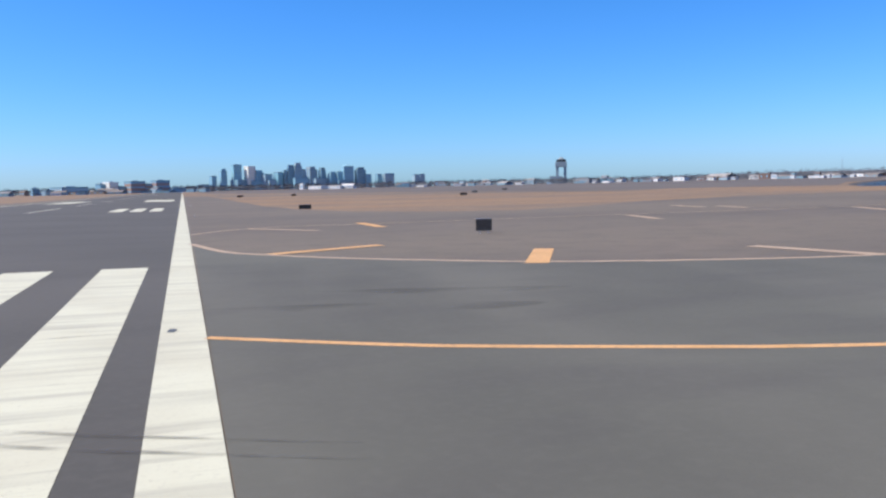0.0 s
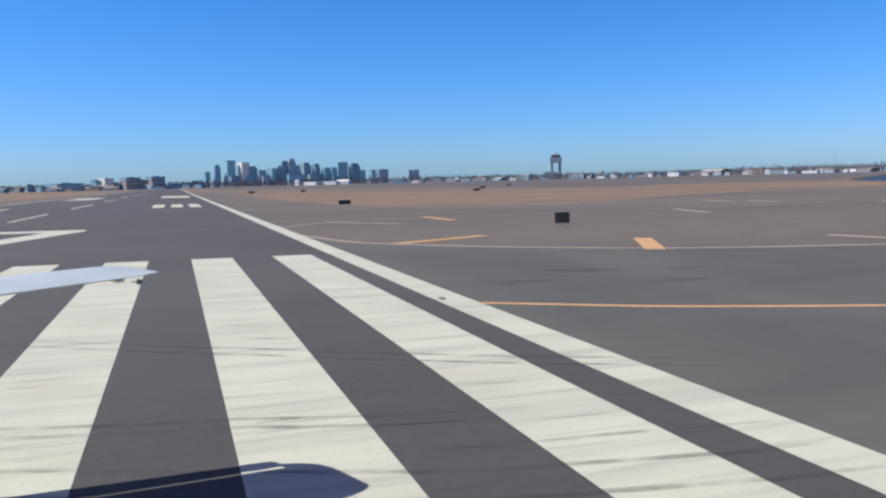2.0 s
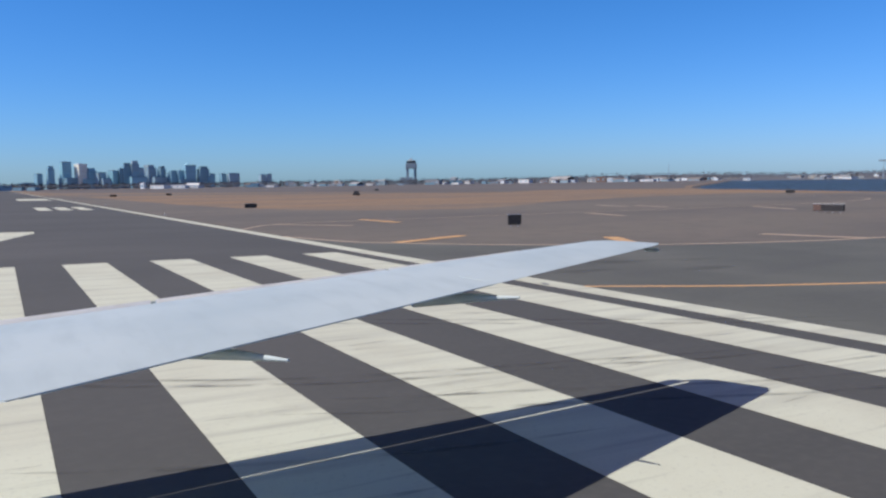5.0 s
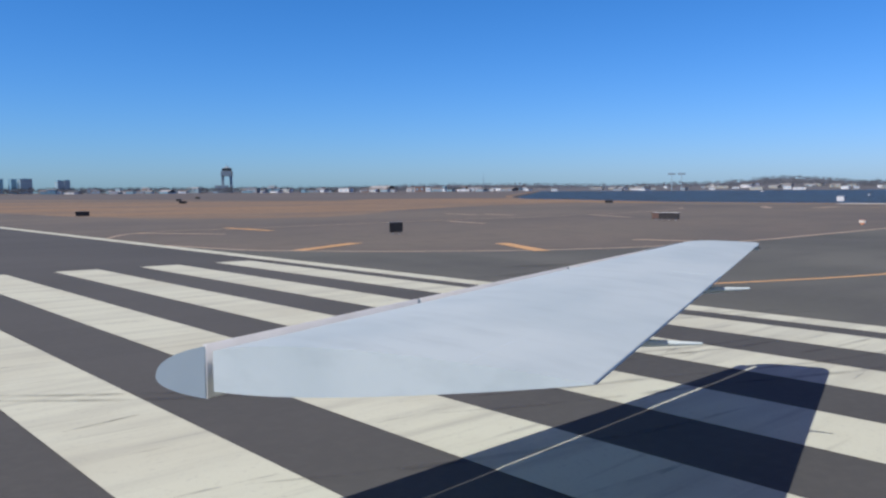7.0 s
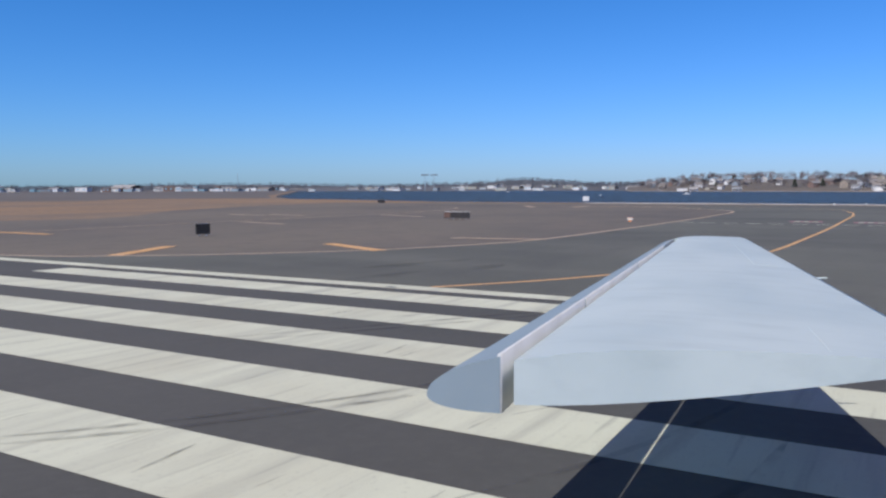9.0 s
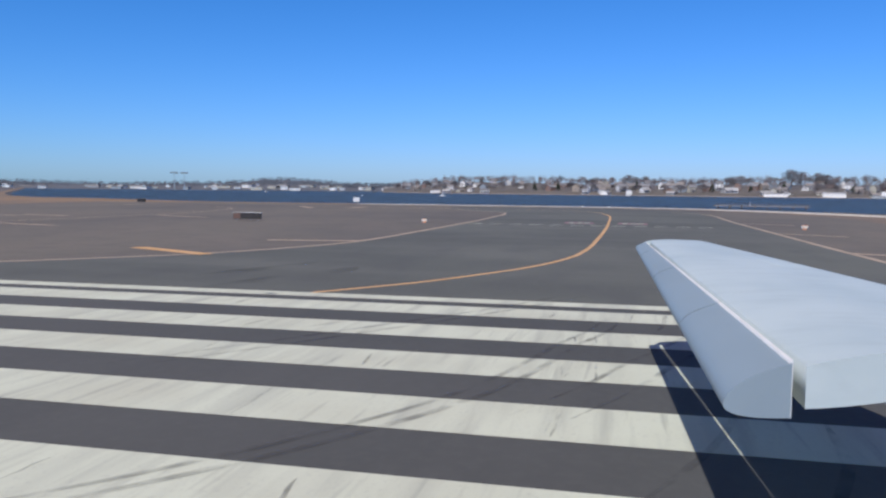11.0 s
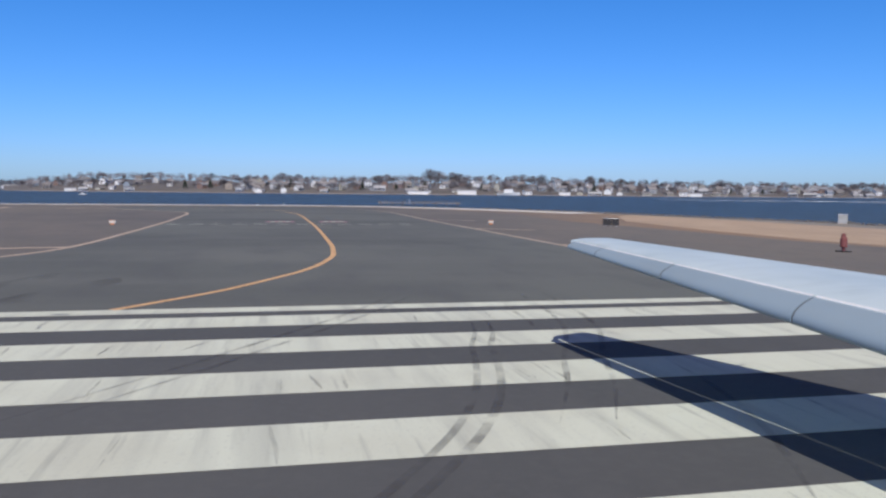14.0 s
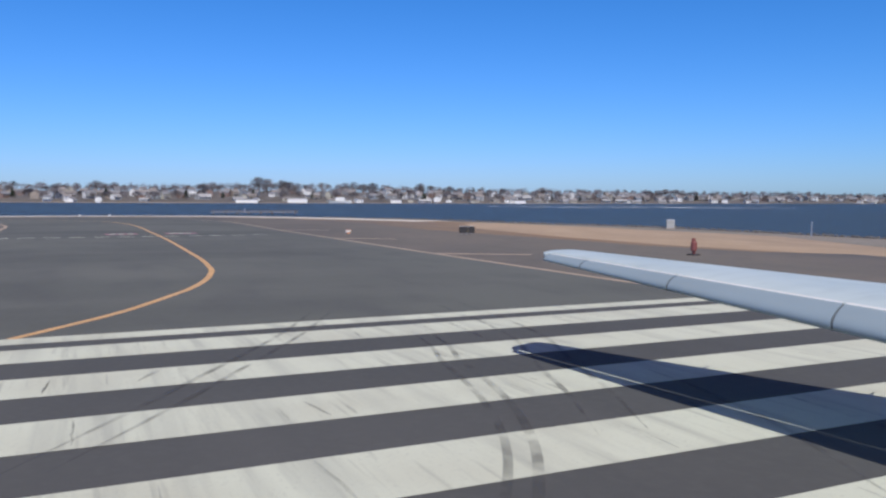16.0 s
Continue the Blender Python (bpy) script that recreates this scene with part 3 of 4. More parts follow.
# red marker on the shoulder
t = thing("red_marker", pose(18.0, -54.7, gz(18.0) + 0.012), "faded red metal marker post with a round cap", "marker")
part("base", boxm(-0.34, 0.34, -0.3, 0.3, 0, 0.07, bevel=0.02), M["black"], t, "dark base plate")
part("stem", tubem((0, 0, 0.07), (0, 0, 0.32), 0.10, 0.12, 14), M["red"], t)
part("drum", tubem((0, 0, 0.30), (0, 0, 0.82), 0.21, 0.20, 18), M["red"], t)
part("shoulder", tubem((0, 0, 0.82), (0, 0, 0.90), 0.20, 0.12, 18), M["red"], t)
part("cap", tubem((0.03, 0, 0.90), (0.03, 0, 1.10), 0.14, 0.12, 14), M["red"], t)
# white cabinet at the sea wall
t = thing("utility_cabinet", pose(58.7, -87.3, gz(58.7), 0, 0, -40), "weathered grey-white metal utility cabinet by the sea wall", "cabinet")
part("plinth", boxm(-0.8, 0.8, -0.55, 0.55, 0, 0.12, bevel=0.02), M["concrete"], t)
part("body", boxm(-0.72, 0.72, -0.48, 0.48, 0.12, 1.10, bevel=0.03), M["clap_grey_box"], t)
part("roof", boxm(-0.78, 0.78, -0.54, 0.54, 1.10, 1.17, bevel=0.02), M["white_metal"], t)
for u in (-0.35, 0.35):
    d = part("door", boxm(u - 0.33, u + 0.33, -0.50, -0.481, 0.18, 1.04, bevel=0.006), M["clap_grey_box"], t)
    part("handle", boxm(u - 0.02, u + 0.02, -0.525, -0.501, 0.55, 0.70, bevel=0.004), M["steel"], d)
# slate lifted to a pale blue-grey, the control tower's haze painted in
M["tower_slate"] = material("hazed_slate_cladding", (0.25, 0.315, 0.36), 0.6, vary=[(0.05, 4, 0.4, 0.7, (0.20, 0.26, 0.30), 0.7)])
# white day beacon on piles, off the shore
t = thing("day_beacon", pose(186.5, 45.7, SEA, 0, 0, -80), "white box beacon on slim grey piles in the water", "beacon")
for u in (-0.5, 0.5):
    for v in (-0.35, 0.35):
        part("pile", tubem((u, v, -1.0), (u, v, 1.2), 0.05, 0.04), M["tower_slate"], t)
part("body", boxm(-0.85, 0.85, -0.5, 0.5, 1.15, 2.35, bevel=0.04), M["white_metal"], t, "white painted box")
part("roof", boxm(-0.92, 0.92, -0.56, 0.56, 2.35, 2.43, bevel=0.02), M["white_metal"], t)
t = thing("post", pose(36.2, -86.4, gz(36.2)), "slim grey metal post at the sea wall", "post")
part("shaft", tubem((0, 0, 0), (0, 0, 1.35), 0.09, 0.07, 10), M["steel"], t)
part("cap", tubem((0, 0, 1.35), (0, 0, 1.45), 0.12, 0.08, 10), M["steel"], t)
for x, y in ((162.4, -17.7), (163.6, -23.6)):
    t = thing("bollard", pose(x, y, gz(x)), "short white bollard on the sea wall", "bollard", "sea wall bollards")
    part("shaft", tubem((0, 0, 0), (0, 0, 0.34), 0.13, 0.12, 12), M["white_metal"], t)
    part("cap", tubem((0, 0, 0.34), (0, 0, 0.40), 0.15, 0.10, 12), M["white_metal"], t)

# loose rocks along the top of the sea wall
rocks = bmesh.new()
rng = random.Random(11)
for p in smooth_line([(27.5, -87.6), (47.5, -88.5), (65.1, -88.4), (84.1, -83.4), (114.2, -75.1), (137, -63.8)], 0.42):
    for k in range(3):
        r = rng.uniform(0.06, 0.22)
        vs = bmesh.ops.create_icosphere(rocks, subdivisions=1, radius=r)["verts"]
        q = Euler((rng.random() * 6, rng.random() * 6, rng.random() * 6)).to_matrix()
        s = Vector((rng.uniform(0.8, 1.5), rng.uniform(0.7, 1.2), rng.uniform(0.6, 0.9)))
        o = Vector((p.x + rng.uniform(-0.6, 0.6), p.y + rng.uniform(-0.9, 0.5), gz(p.x) + r * 0.2))
        for v in vs:
            v.co = q @ Vector((v.co.x * s.x, v.co.y * s.y, v.co.z * s.z)) * rng.uniform(0.85, 1.15) + o
tagged(part("rocks", rocks, M["rock"]), "dark boulders heaped along the sea wall", "rocks", kind="stuff")

# low pier in the water
t = thing("pier", pose(222, -66, SEA, 0, 0, -100), "low weathered timber pier standing in the water", "pier")
part("deck", boxm(-13, 13, -1.2, 1.2, 0.7, 0.86, bevel=0.02), M["concrete"], t, "pale plank deck")
for k in range(8):
    for s in (-1.0, 1.0):
        part("pile", tubem((-12 + 3.43 * k, s, -1.2), (-12 + 3.43 * k, s, 1.0), 0.16, 0.15, 8), M["bark"], t)
part("rail", boxm(-13, 13, 1.05, 1.12, 1.25, 1.32), M["bark"], t)
for k in range(8):
    part("rail_post", boxm(-12 + 3.43 * k - 0.04, -12 + 3.43 * k + 0.04, 1.05, 1.12, 0.86, 1.25), M["bark"], t)
part("light_post", tubem((-3, 0, 0.86), (-3, 0, 2.0), 0.2, 0.15, 8), M["steel"], t)


# ---------------------------------------------------------------- the aircraft wing
def wing_section(y, cut0, cut1, drop=0.0, ahead=0.0, thick=0.115, n=14):
    """The outline of the wing at a place along its span, from cut0 to cut1 of the chord. The wing points along +y."""
    xl, zl = 8.72 + (y + 19.51) * 0.303, 1.96 + (y + 19.51) * 0.0695
    xt, zt = 10.15 + (y + 18.80) * 0.023, 2.06 + (y + 18.80) * 0.0415
    chord = xt - xl

    def half(u):
        return thick * chord * (2.969 * math.sqrt(u) - 1.26 * u - 3.516 * u * u + 2.843 * u ** 3 - 1.036 * u ** 4) / 2
    us = [cut0 + (cut1 - cut0) * (0.5 - 0.5 * math.cos(math.pi * k / n)) for k in range(n + 1)]
    upper = [Vector((xl + u * chord - ahead, y, zl + (zt - zl) * u + half(u) * 1.15 - drop)) for u in us]
    lower = [Vector((xl + u * chord - ahead, y, zl + (zt - zl) * u - half(u) * 0.75 - drop)) for u in us]
    return upper + lower[::-1]


def loft(sections, closed_ends=True):
    bm = bmesh.new()
    rings = [[bm.verts.new(p) for p in s] for s in sections]
    n = len(rings[0])
    for a, b in zip(rings, rings[1:]):
        for k in range(n):
            bm.faces.new((a[k], a[(k + 1) % n], b[(k + 1) % n], b[k]))
    if closed_ends:
        for cap in (rings[0][::-1], rings[-1]):
            for e in bm.faces.new(cap).edges:
                e.smooth = False
    bmesh.ops.remove_doubles(bm, verts=bm.verts[:], dist=0.0005)
    for f in bm.faces:
        f.smooth = len(f.verts) == 4
    return bm


wing = thing("aircraft_wing", pose(-8.62, -27.13, 0.252, 0, 0, -69.05) @ Matrix.Scale(0.944, 4) @ pose(-8.72, 19.51, 0), "pale grey airliner wing with extended leading-edge slats over the taxiway", "aircraft wing")
ROOT, TIP = -28.6, -19.4
part("wing_panel", loft([wing_section(ROOT + (TIP - ROOT) * k / 10, 0.125, 1.0) for k in range(11)]), M["wing"], wing)
part("wing_tip", loft([wing_section(TIP + d, 0.0 + c, 1.0 - c * 0.4, thick=0.115 * f) for d, c, f in ((0.004, 0.0, 1.0), (0.16, 0.05, 0.85), (0.28, 0.14, 0.6), (0.36, 0.30, 0.25))]), M["wing"], wing)


def slot(y):
    """How far the slat stands out before the wing: more towards the root."""
    return 0.14 + 0.011 * (TIP - y)


joints = (ROOT, -25.9, -22.9, -20.6, TIP - 0.03)
for a, b in zip(joints, joints[1:]):
    slat = part("slat", loft([wing_section(y, 0.0, 0.155, drop=0.05, ahead=slot(y), thick=0.14) for y in (a + 0.02, (a + b) / 2, b - 0.02)]), M["slat"], wing, "bare metal leading-edge slat")
    part("trailing_strip", loft([wing_section(y, 0.148, 0.157, drop=0.045, ahead=slot(y) - 0.003, thick=0.148) for y in (a + 0.03, b - 0.03)]), M["white_metal"], slat, "pale strip along the slat's rear edge")
    part("end_seal", loft([wing_section(y, 0.005, 0.15, drop=0.05, ahead=slot(y) - 0.005, thick=0.135) for y in (b - 0.014, b + 0.012)]), M["seal"], slat)
for a, b in ((ROOT + 0.1, -25.4), (-25.3, -23.4)):
    part("flap", loft([[p + Vector((0.012, 0, -0.004)) for p in wing_section(y, 0.74, 0.995, thick=0.118)] for y in (a, b)]), M["wing"], wing)
part("aileron", loft([wing_section(y, 0.76, 0.998, thick=0.122) for y in (-23.3, -20.2)]), M["wing"], wing)
for y in (-26.6, -23.4):
    s = wing_section(y, 0.4, 1.0)
    part("flap_track_fairing", tubem((s[4].x, y, s[4].z - 0.32), (s[14].x + 0.35, y, s[14].z - 0.12), 0.11, 0.012, 14), M["wing"], wing)
part("tip_plate", boxm(9.90, 10.12, TIP + 0.14, TIP + 0.17, 1.93, 1.985, bevel=0.008), M["wing"], wing)
part("navigation_light", boxm(9.0, 9.35, TIP + 0.10, TIP + 0.2, 1.9, 1.96, bevel=0.015), M["white_metal"], wing)
for u in (9.9, 10.05):
    part("static_wick", tubem((u, TIP + 0.1, 1.96), (u + 0.25, TIP + 0.12, 1.97), 0.006, 0.003, 6), M["seal"], wing)


# ---------------------------------------------------------------- the far shore with its houses
def hill(name, points, label, mat, base=-2.0):
    """Land with a foot line and a crest: rows of (x, y, crest x, crest y, crest height)."""
    bm = bmesh.new()
    rows = []
    for x, y, cx, cy, h in points:
        far = Vector((cx, cy)) + (Vector((cx, cy)) - Vector((x, y)))
        rows.append([bm.verts.new((x, y, base)), bm.verts.new((x * 0.985 + cx * 0.015, y * 0.985 + cy * 0.015, -0.9)), bm.verts.new((x * 0.7 + cx * 0.3, y * 0.7 + cy * 0.3, -0.5 + 0.35 * h)),
                     bm.verts.new((cx, cy, h)), bm.verts.new((far.x, far.y, base))])
    for a, b in zip(rows, rows[1:]):
        for k in range(4):
            bm.faces.new((a[k], b[k], b[k + 1], a[k + 1]))
    for f in bm.faces:
        f.smooth = True
    return flat(name, bm, mat, label, "shore")


def polar(bearing, dist, x0=-24.0, y0=-24.0):
    return x0 + dist * math.sin(radians(bearing)), y0 + dist * math.cos(radians(bearing))


# bearing, distance of the waterline, crest height
NEAR = [(73, 1330, 5), (75.5, 1225, 12), (78, 1155, 18), (82, 1095, 18), (88, 1035, 15), (94, 980, 14), (100, 980, 16), (106, 1005, 16), (112, 1035, 14), (118, 1070, 11), (124, 1140, 10), (130, 1260, 10), (136, 1490, 10), (142, 1840, 9), (150, 2190, 9)]
DEEP = 320                                  # from the waterline to the crest
near_rows = []
for b, d, h in NEAR:
    near_rows.append((*polar(b, d), *polar(b, d + DEEP), h))
hill("far_shore", near_rows, "low winter shore rising behind the water", M["shore_land"])
FARH = [(20, 2300, 3), (34, 2300, 5), (38, 2300, 14), (42, 2250, 20), (48, 2050, 18), (52, 1950, 12), (56, 1900, 11), (59.5, 1880, 15), (62, 1880, 16), (64.5, 1850, 27), (66, 1850, 28), (68, 1850, 25), (70, 1800, 15), (72, 1750, 12), (74, 1700, 13), (80, 1700, 12)]
hill("far_hills", [(*polar(b, d), *polar(b, d + 500), h) for b, d, h in FARH], "low far hills with bare woods across the water", M["far_land"])


def shore_at(bearing):
    for (a, d, h), (b, e, k) in zip(NEAR, NEAR[1:]):
        if a <= bearing <= b:
            f = (bearing - a) / (b - a)
            return d + (e - d) * f, h + (k - h) * f
    return NEAR[-1][1:]


def near_ground(bearing, back):
    d, h = shore_at(bearing)
    f = back / DEEP
    z = -0.9 + (0.4 + 0.35 * h) * f / 0.3 if f < 0.3 else (-0.5 + 0.35 * h) + (0.65 * h + 0.5) * (f - 0.3) / 0.7
    return (*polar(bearing, d + back), z)


PAINTS = dict(white=(0.74, 0.74, 0.72), cream=(0.46, 0.44, 0.37), grey=(0.31, 0.32, 0.33), tan=(0.33, 0.28, 0.23), blue=(0.28, 0.32, 0.36), brick=(0.23, 0.15, 0.12))
for k, c in PAINTS.items():
    M["clap_" + k] = material("house_wall_" + k, c, 0.8, random_tint=0.12, vary=[(0.4, 5, 0.4, 0.7, tuple(v * 0.8 for v in c), 0.7)])
for k, c in dict(grey=(0.20, 0.20, 0.21), brown=(0.225, 0.205, 0.195), light=(0.34, 0.335, 0.335)).items():
    M["roof_" + k] = material("roof_shingle_" + k, c, 0.9, random_tint=0.2, vary=[(0.8, 5, 0.4, 0.7, tuple(v * 0.7 for v in c), 0.7)])
WORD = dict(white="white clapboard", cream="cream clapboard", grey="grey shingled", tan="tan shingled", blue="blue-grey clapboard", brick="brown brick")


def gable(bm, w, d, z0, h, over=0.45, thick=0.18):
    """A pitched roof, ridge along x, as two thick slabs."""
    for s in (-1, 1):
        lo = Vector((0, s * (d / 2 + over), z0 - over * h / (d / 2)))
        hi = Vector((0, 0, z0 + h))
        vs = []
        for up in (0, thick):
            for x in (-w / 2 - over, w / 2 + over):
                vs += [bm.verts.new((x, lo.y, lo.z + up)), bm.verts.new((x, hi.y, hi.z + up))]
        a, b, c, e, a2, b2, c2, e2 = vs
        for f in ((a, b, e, c), (a2, c2, e2, b2), (a, a2, b2, b), (c, e, e2, c2), (a, c, c2, a2), (b, b2, e2, e)):
            bm.faces.new(f)
    return bm


def house(name_paint, roof, w, d, storeys, rng, porch):
    """A wooden shore house: wall with gables, roof, chimney, porch, door and windows on the side that faces -y."""
    t = thing("house", pose(0, 0, -500), f"{WORD[name_paint]} {'two' if storeys == 2 else 'three' if storeys == 3 else 'one'}-storey house with a {roof} pitched roof on the shore", "house", "houses on the far shore")
    h, rise = 2.6 * storeys + 0.4, d * rng.uniform(0.30, 0.45)
    bm = boxm(-w / 2, w / 2, -d / 2, d / 2, -3, h)
    for x in (-w / 2, w / 2):
        bm.faces.new([bm.verts.new(v) for v in ((x, -d / 2, h), (x, d / 2, h), (x, 0, h + rise))])
    part("wall", bm, M["clap_" + name_paint], t)
    r = part("roof", gable(bmesh.new(), w, d, h, rise), M["roof_" + roof], t)
    part("chimney", boxm(w * 0.2, w * 0.2 + 0.8, 0.2, 1.0, h + rise * 0.4, h + rise + 0.9, bevel=0.03), M["clap_brick"], r)
    n = max(2, int(w / 2.4))
    for s in range(storeys):
        for k in range(n):
            if s == 0 and k == n // 2:
                part("door", boxm(-w / 2 + w * (k + 0.5) / n - 0.5, -w / 2 + w * (k + 0.5) / n + 0.5, -d / 2 - 0.06, -d / 2 + 0.02, 0.3, 2.4), M["pane"], t)
                continue
            x = -w / 2 + w * (k + 0.5) / n
            z = 1.0 + 2.6 * s
            wi = part("window", boxm(x - 0.58, x + 0.58, -d / 2 - 0.07, -d / 2 + 0.02, z - 0.1, z + 1.35), M["clap_white"], t)
            part("pane", boxm(x - 0.46, x + 0.46, -d / 2 - 0.10, -d / 2 - 0.072, z, z + 1.25), M["pane"], wi)
    if porch:
        p = part("porch_roof", boxm(-w / 2 - 0.2, w / 2 + 0.2, -d / 2 - 2.2, -d / 2 - 0.01, 2.75, 2.95, bevel=0.03), M["roof_" + roof], t)
        for k in range(4):
            x = -w / 2 + 0.2 + (w - 0.4) * k / 3
            part("post", boxm(x - 0.09, x + 0.09, -d / 2 - 2.1, -d / 2 - 1.92, -2, 2.75), M["clap_white"], p)
    return t


rng = random.Random(21)
protos = []
for paint, roof, w, d, st, porch in (("white", "grey", 8.5, 7, 2, 1), ("white", "brown", 7, 7.5, 2, 0), ("cream", "grey", 9, 7, 2, 1), ("grey", "light", 8, 7, 1, 0), ("tan", "brown", 8, 7, 2, 1), ("blue", "grey", 7, 7, 2, 0),
                                ("white", "light", 11, 7, 1, 1), ("brick", "grey", 9, 7, 2, 0), ("white", "grey", 7, 7, 3, 1), ("cream", "brown", 8, 7, 1, 0), ("grey", "brown", 9, 8, 2, 0)):
    protos.append(house(paint, roof, w, d, st, rng, porch))


def place(proto, m, used):
    """The first use moves the thing itself, the next ones copy it."""
    if proto in used:
        return copy_thing(proto, m)
    used.add(proto)
    proto.matrix_world = m
    return proto


used = set()
b = 74.6
while b < 146:
    d, h = shore_at(b)
    for row, (back, chance) in enumerate(((22, 0.45), (75, 0.8), (140, 0.9), (210, 0.8))):
        if rng.random() < chance * (0.6 if b < 88 else 1.05):
            bb = b + rng.uniform(-0.35, 0.35)
            x, y, z = near_ground(bb, back + rng.uniform(-18, 18))
            i = rng.choice((0, 1, 1, 2, 3, 4, 4, 5, 5, 6, 6, 7, 7, 8, 9, 10, 10)) if row else rng.choice((0, 1, 1, 3, 6, 6, 6, 9))
            o = place(protos[i], pose(x, y, z - 0.1, 0, 0, -bb + rng.choice((0, 10, -20, 90, 70, -12, 30, 45))), used)
            o.scale = (rng.uniform(0.9, 1.6), rng.uniform(1.0, 1.4), rng.uniform(0.85, 1.25) if row else rng.uniform(0.6, 0.9))
    b += 0.78 * 1050 / d
# the pale strand at the foot of the far shore, and a line of foam on a shoal before it
strand = bmesh.new()
rows = []
for k in range(73 * 2, 148 * 2):
    d, h = shore_at(k / 2)
    rows.append([strand.verts.new((*polar(k / 2, d - 6), SEA - 0.05)), strand.verts.new((*polar(k / 2, d + 6), -0.8))])
for p, q in zip(rows, rows[1:]):
    strand.faces.new((p[0], q[0], q[1], p[1]))
flat("strand", strand, M["concrete"], "pale strand along the far waterline", "shore")
foam = bmesh.new()
rows = []
for k in range(117 * 4, 138 * 4):
    bb = k / 4
    w = 4 + 14 * max(0.0, math.sin((bb - 117) / 21 * math.pi)) * (0.55 + 0.45 * math.sin(k * 0.7) * math.sin(k * 0.23))
    dd = 560 + 9 * math.sin(bb * 0.5)
    rows.append([foam.verts.new((*polar(bb, dd - w), SEA + 0.04)), foam.verts.new((*polar(bb, dd + w), SEA + 0.04))])
for p, q in zip(rows, rows[1:]):
    foam.faces.new((p[0], q[0], q[1], p[1]))
flat("foam_line", foam, M["clap_white"], "broken white line of foam on the water", "water")
# white harbour sheds and a moored boat at the waterline
for b, w, h, lab in ((100.1, 25, 3.0, "long white boathouse at the water's edge"), (103.6, 24, 4.6, "white flat-roofed boathouse at the water's edge"), (76.8, 15, 3.2, "white shed near the water"),
                     (110.6, 14, 3.2, "pale boathouse at the water's edge"), (119.5, 18, 3.0, "long pale boathouse at the water's edge")):
    x, y, z = near_ground(b, 5)
    t = thing("boathouse", pose(x, y, z, 0, 0, -b), lab, "boathouse", "boathouses")
    part("wall", boxm(-w / 2, w / 2, -4, 4, -1.0, h), M["clap_white"], t)
    part("roof", gable(bmesh.new(), w, 8, h, 0.8), M["roof_light"], t)
    for k in range(4):
        u = -w / 2 + w * (k + 0.5) / 4
        part("door", boxm(u - 1.2, u + 1.2, -4.06, -3.98, 0, h - 0.5), M["white_metal"], t)


# ---------------------------------------------------------------- bare trees
def bare_tree(height, spread, seed):
    """A winter tree: trunk, limbs that fork, and a rounded, lumpy crown of fine twigs, open to the sky."""
    rng = random.Random(seed)
    t = thing("tree", pose(0, 0, -600), "bare grey-brown winter tree among the houses", "tree", "bare trees on the shore")
    wood, twigs = bmesh.new(), bmesh.new()
    top = Vector((rng.uniform(-0.4, 0.4), rng.uniform(-0.4, 0.4), height * 0.34))
    tube(wood, (0, 0, -1.5), top, height * 0.026, height * 0.018, 6)
    lumps = []
    for k in range(9):
        a = k * 2.4 + rng.uniform(-0.4, 0.4)
        f = (k + 0.5) / 9
        out = spread * height * rng.uniform(0.45, 0.85) * math.cos(f * 1.35)
        centre = Vector((math.cos(a) * out, math.sin(a) * out, height * (0.42 + 0.40 * f)))
        lumps.append((centre, height * rng.uniform(0.13, 0.20)))
        tube(wood, top * (0.6 + 0.4 * f), centre, height * 0.011, height * 0.004, 5)
        for j in range(4):
            tip = centre + Vector((rng.uniform(-1, 1), rng.uniform(-1, 1), rng.uniform(-0.4, 1))).normalized() * height * 0.13
            tube(wood, top.lerp(centre, 0.7), tip, height * 0.005, height * 0.0015, 4)
    for centre, r in lumps:
        for i in range(190):
            v = Vector((rng.gauss(0, 1), rng.gauss(0, 1), rng.gauss(0.2, 0.9))).normalized()
            p = centre + Vector((v.x * 1.15, v.y * 1.15, v.z * 0.9)) * r * rng.random() ** 0.5
            v = (v + Vector((0, 0, 0.5))).normalized()
            q = p + v * height * rng.uniform(0.03, 0.07)
            n = v.orthogonal().normalized() * rng.uniform(0.05, 0.12)
            twigs.faces.new([twigs.verts.new(w) for w in (p - n, p + n, q)])
    part("trunk", wood, M["bark"], t)
    part("crown", twigs, M["twig"], t)
    return t


def woods(name, spots, label, mat="twig"):
    """A far belt of bare woods: loose clumps of twigs, joined. spots: (x, y, z, height)."""
    rng = random.Random(len(spots))
    verts, faces = [], []
    for x, y, z, h in spots:
        for i in range(90):
            v = Vector((rng.gauss(0, 1), rng.gauss(0, 1), rng.gauss(0.3, 0.8))).normalized()
            p = Vector((x, y, z + h * 0.55)) + Vector((v.x * h * 0.34, v.y * h * 0.34, v.z * h * 0.42)) * rng.uniform(0.2, 1.0)
            q = p + v * h * rng.uniform(0.06, 0.13)
            n = v.orthogonal().normalized() * h * rng.uniform(0.018, 0.045)
            k = len(verts)
            verts += [p - n, p + n, q]
            faces.append((k, k + 1, k + 2))
        k = len(verts)
        verts += [Vector((x - 0.02 * h, y, z - 1)), Vector((x + 0.02 * h, y, z - 1)), Vector((x, y, z + h * 0.6))]
        faces.append((k, k + 1, k + 2))
    me = bpy.data.meshes.new(name)
    me.from_pydata(verts, [], faces)
    me.materials.append(M[mat])
    tagged(new(name, me), label, "woods", kind="stuff")


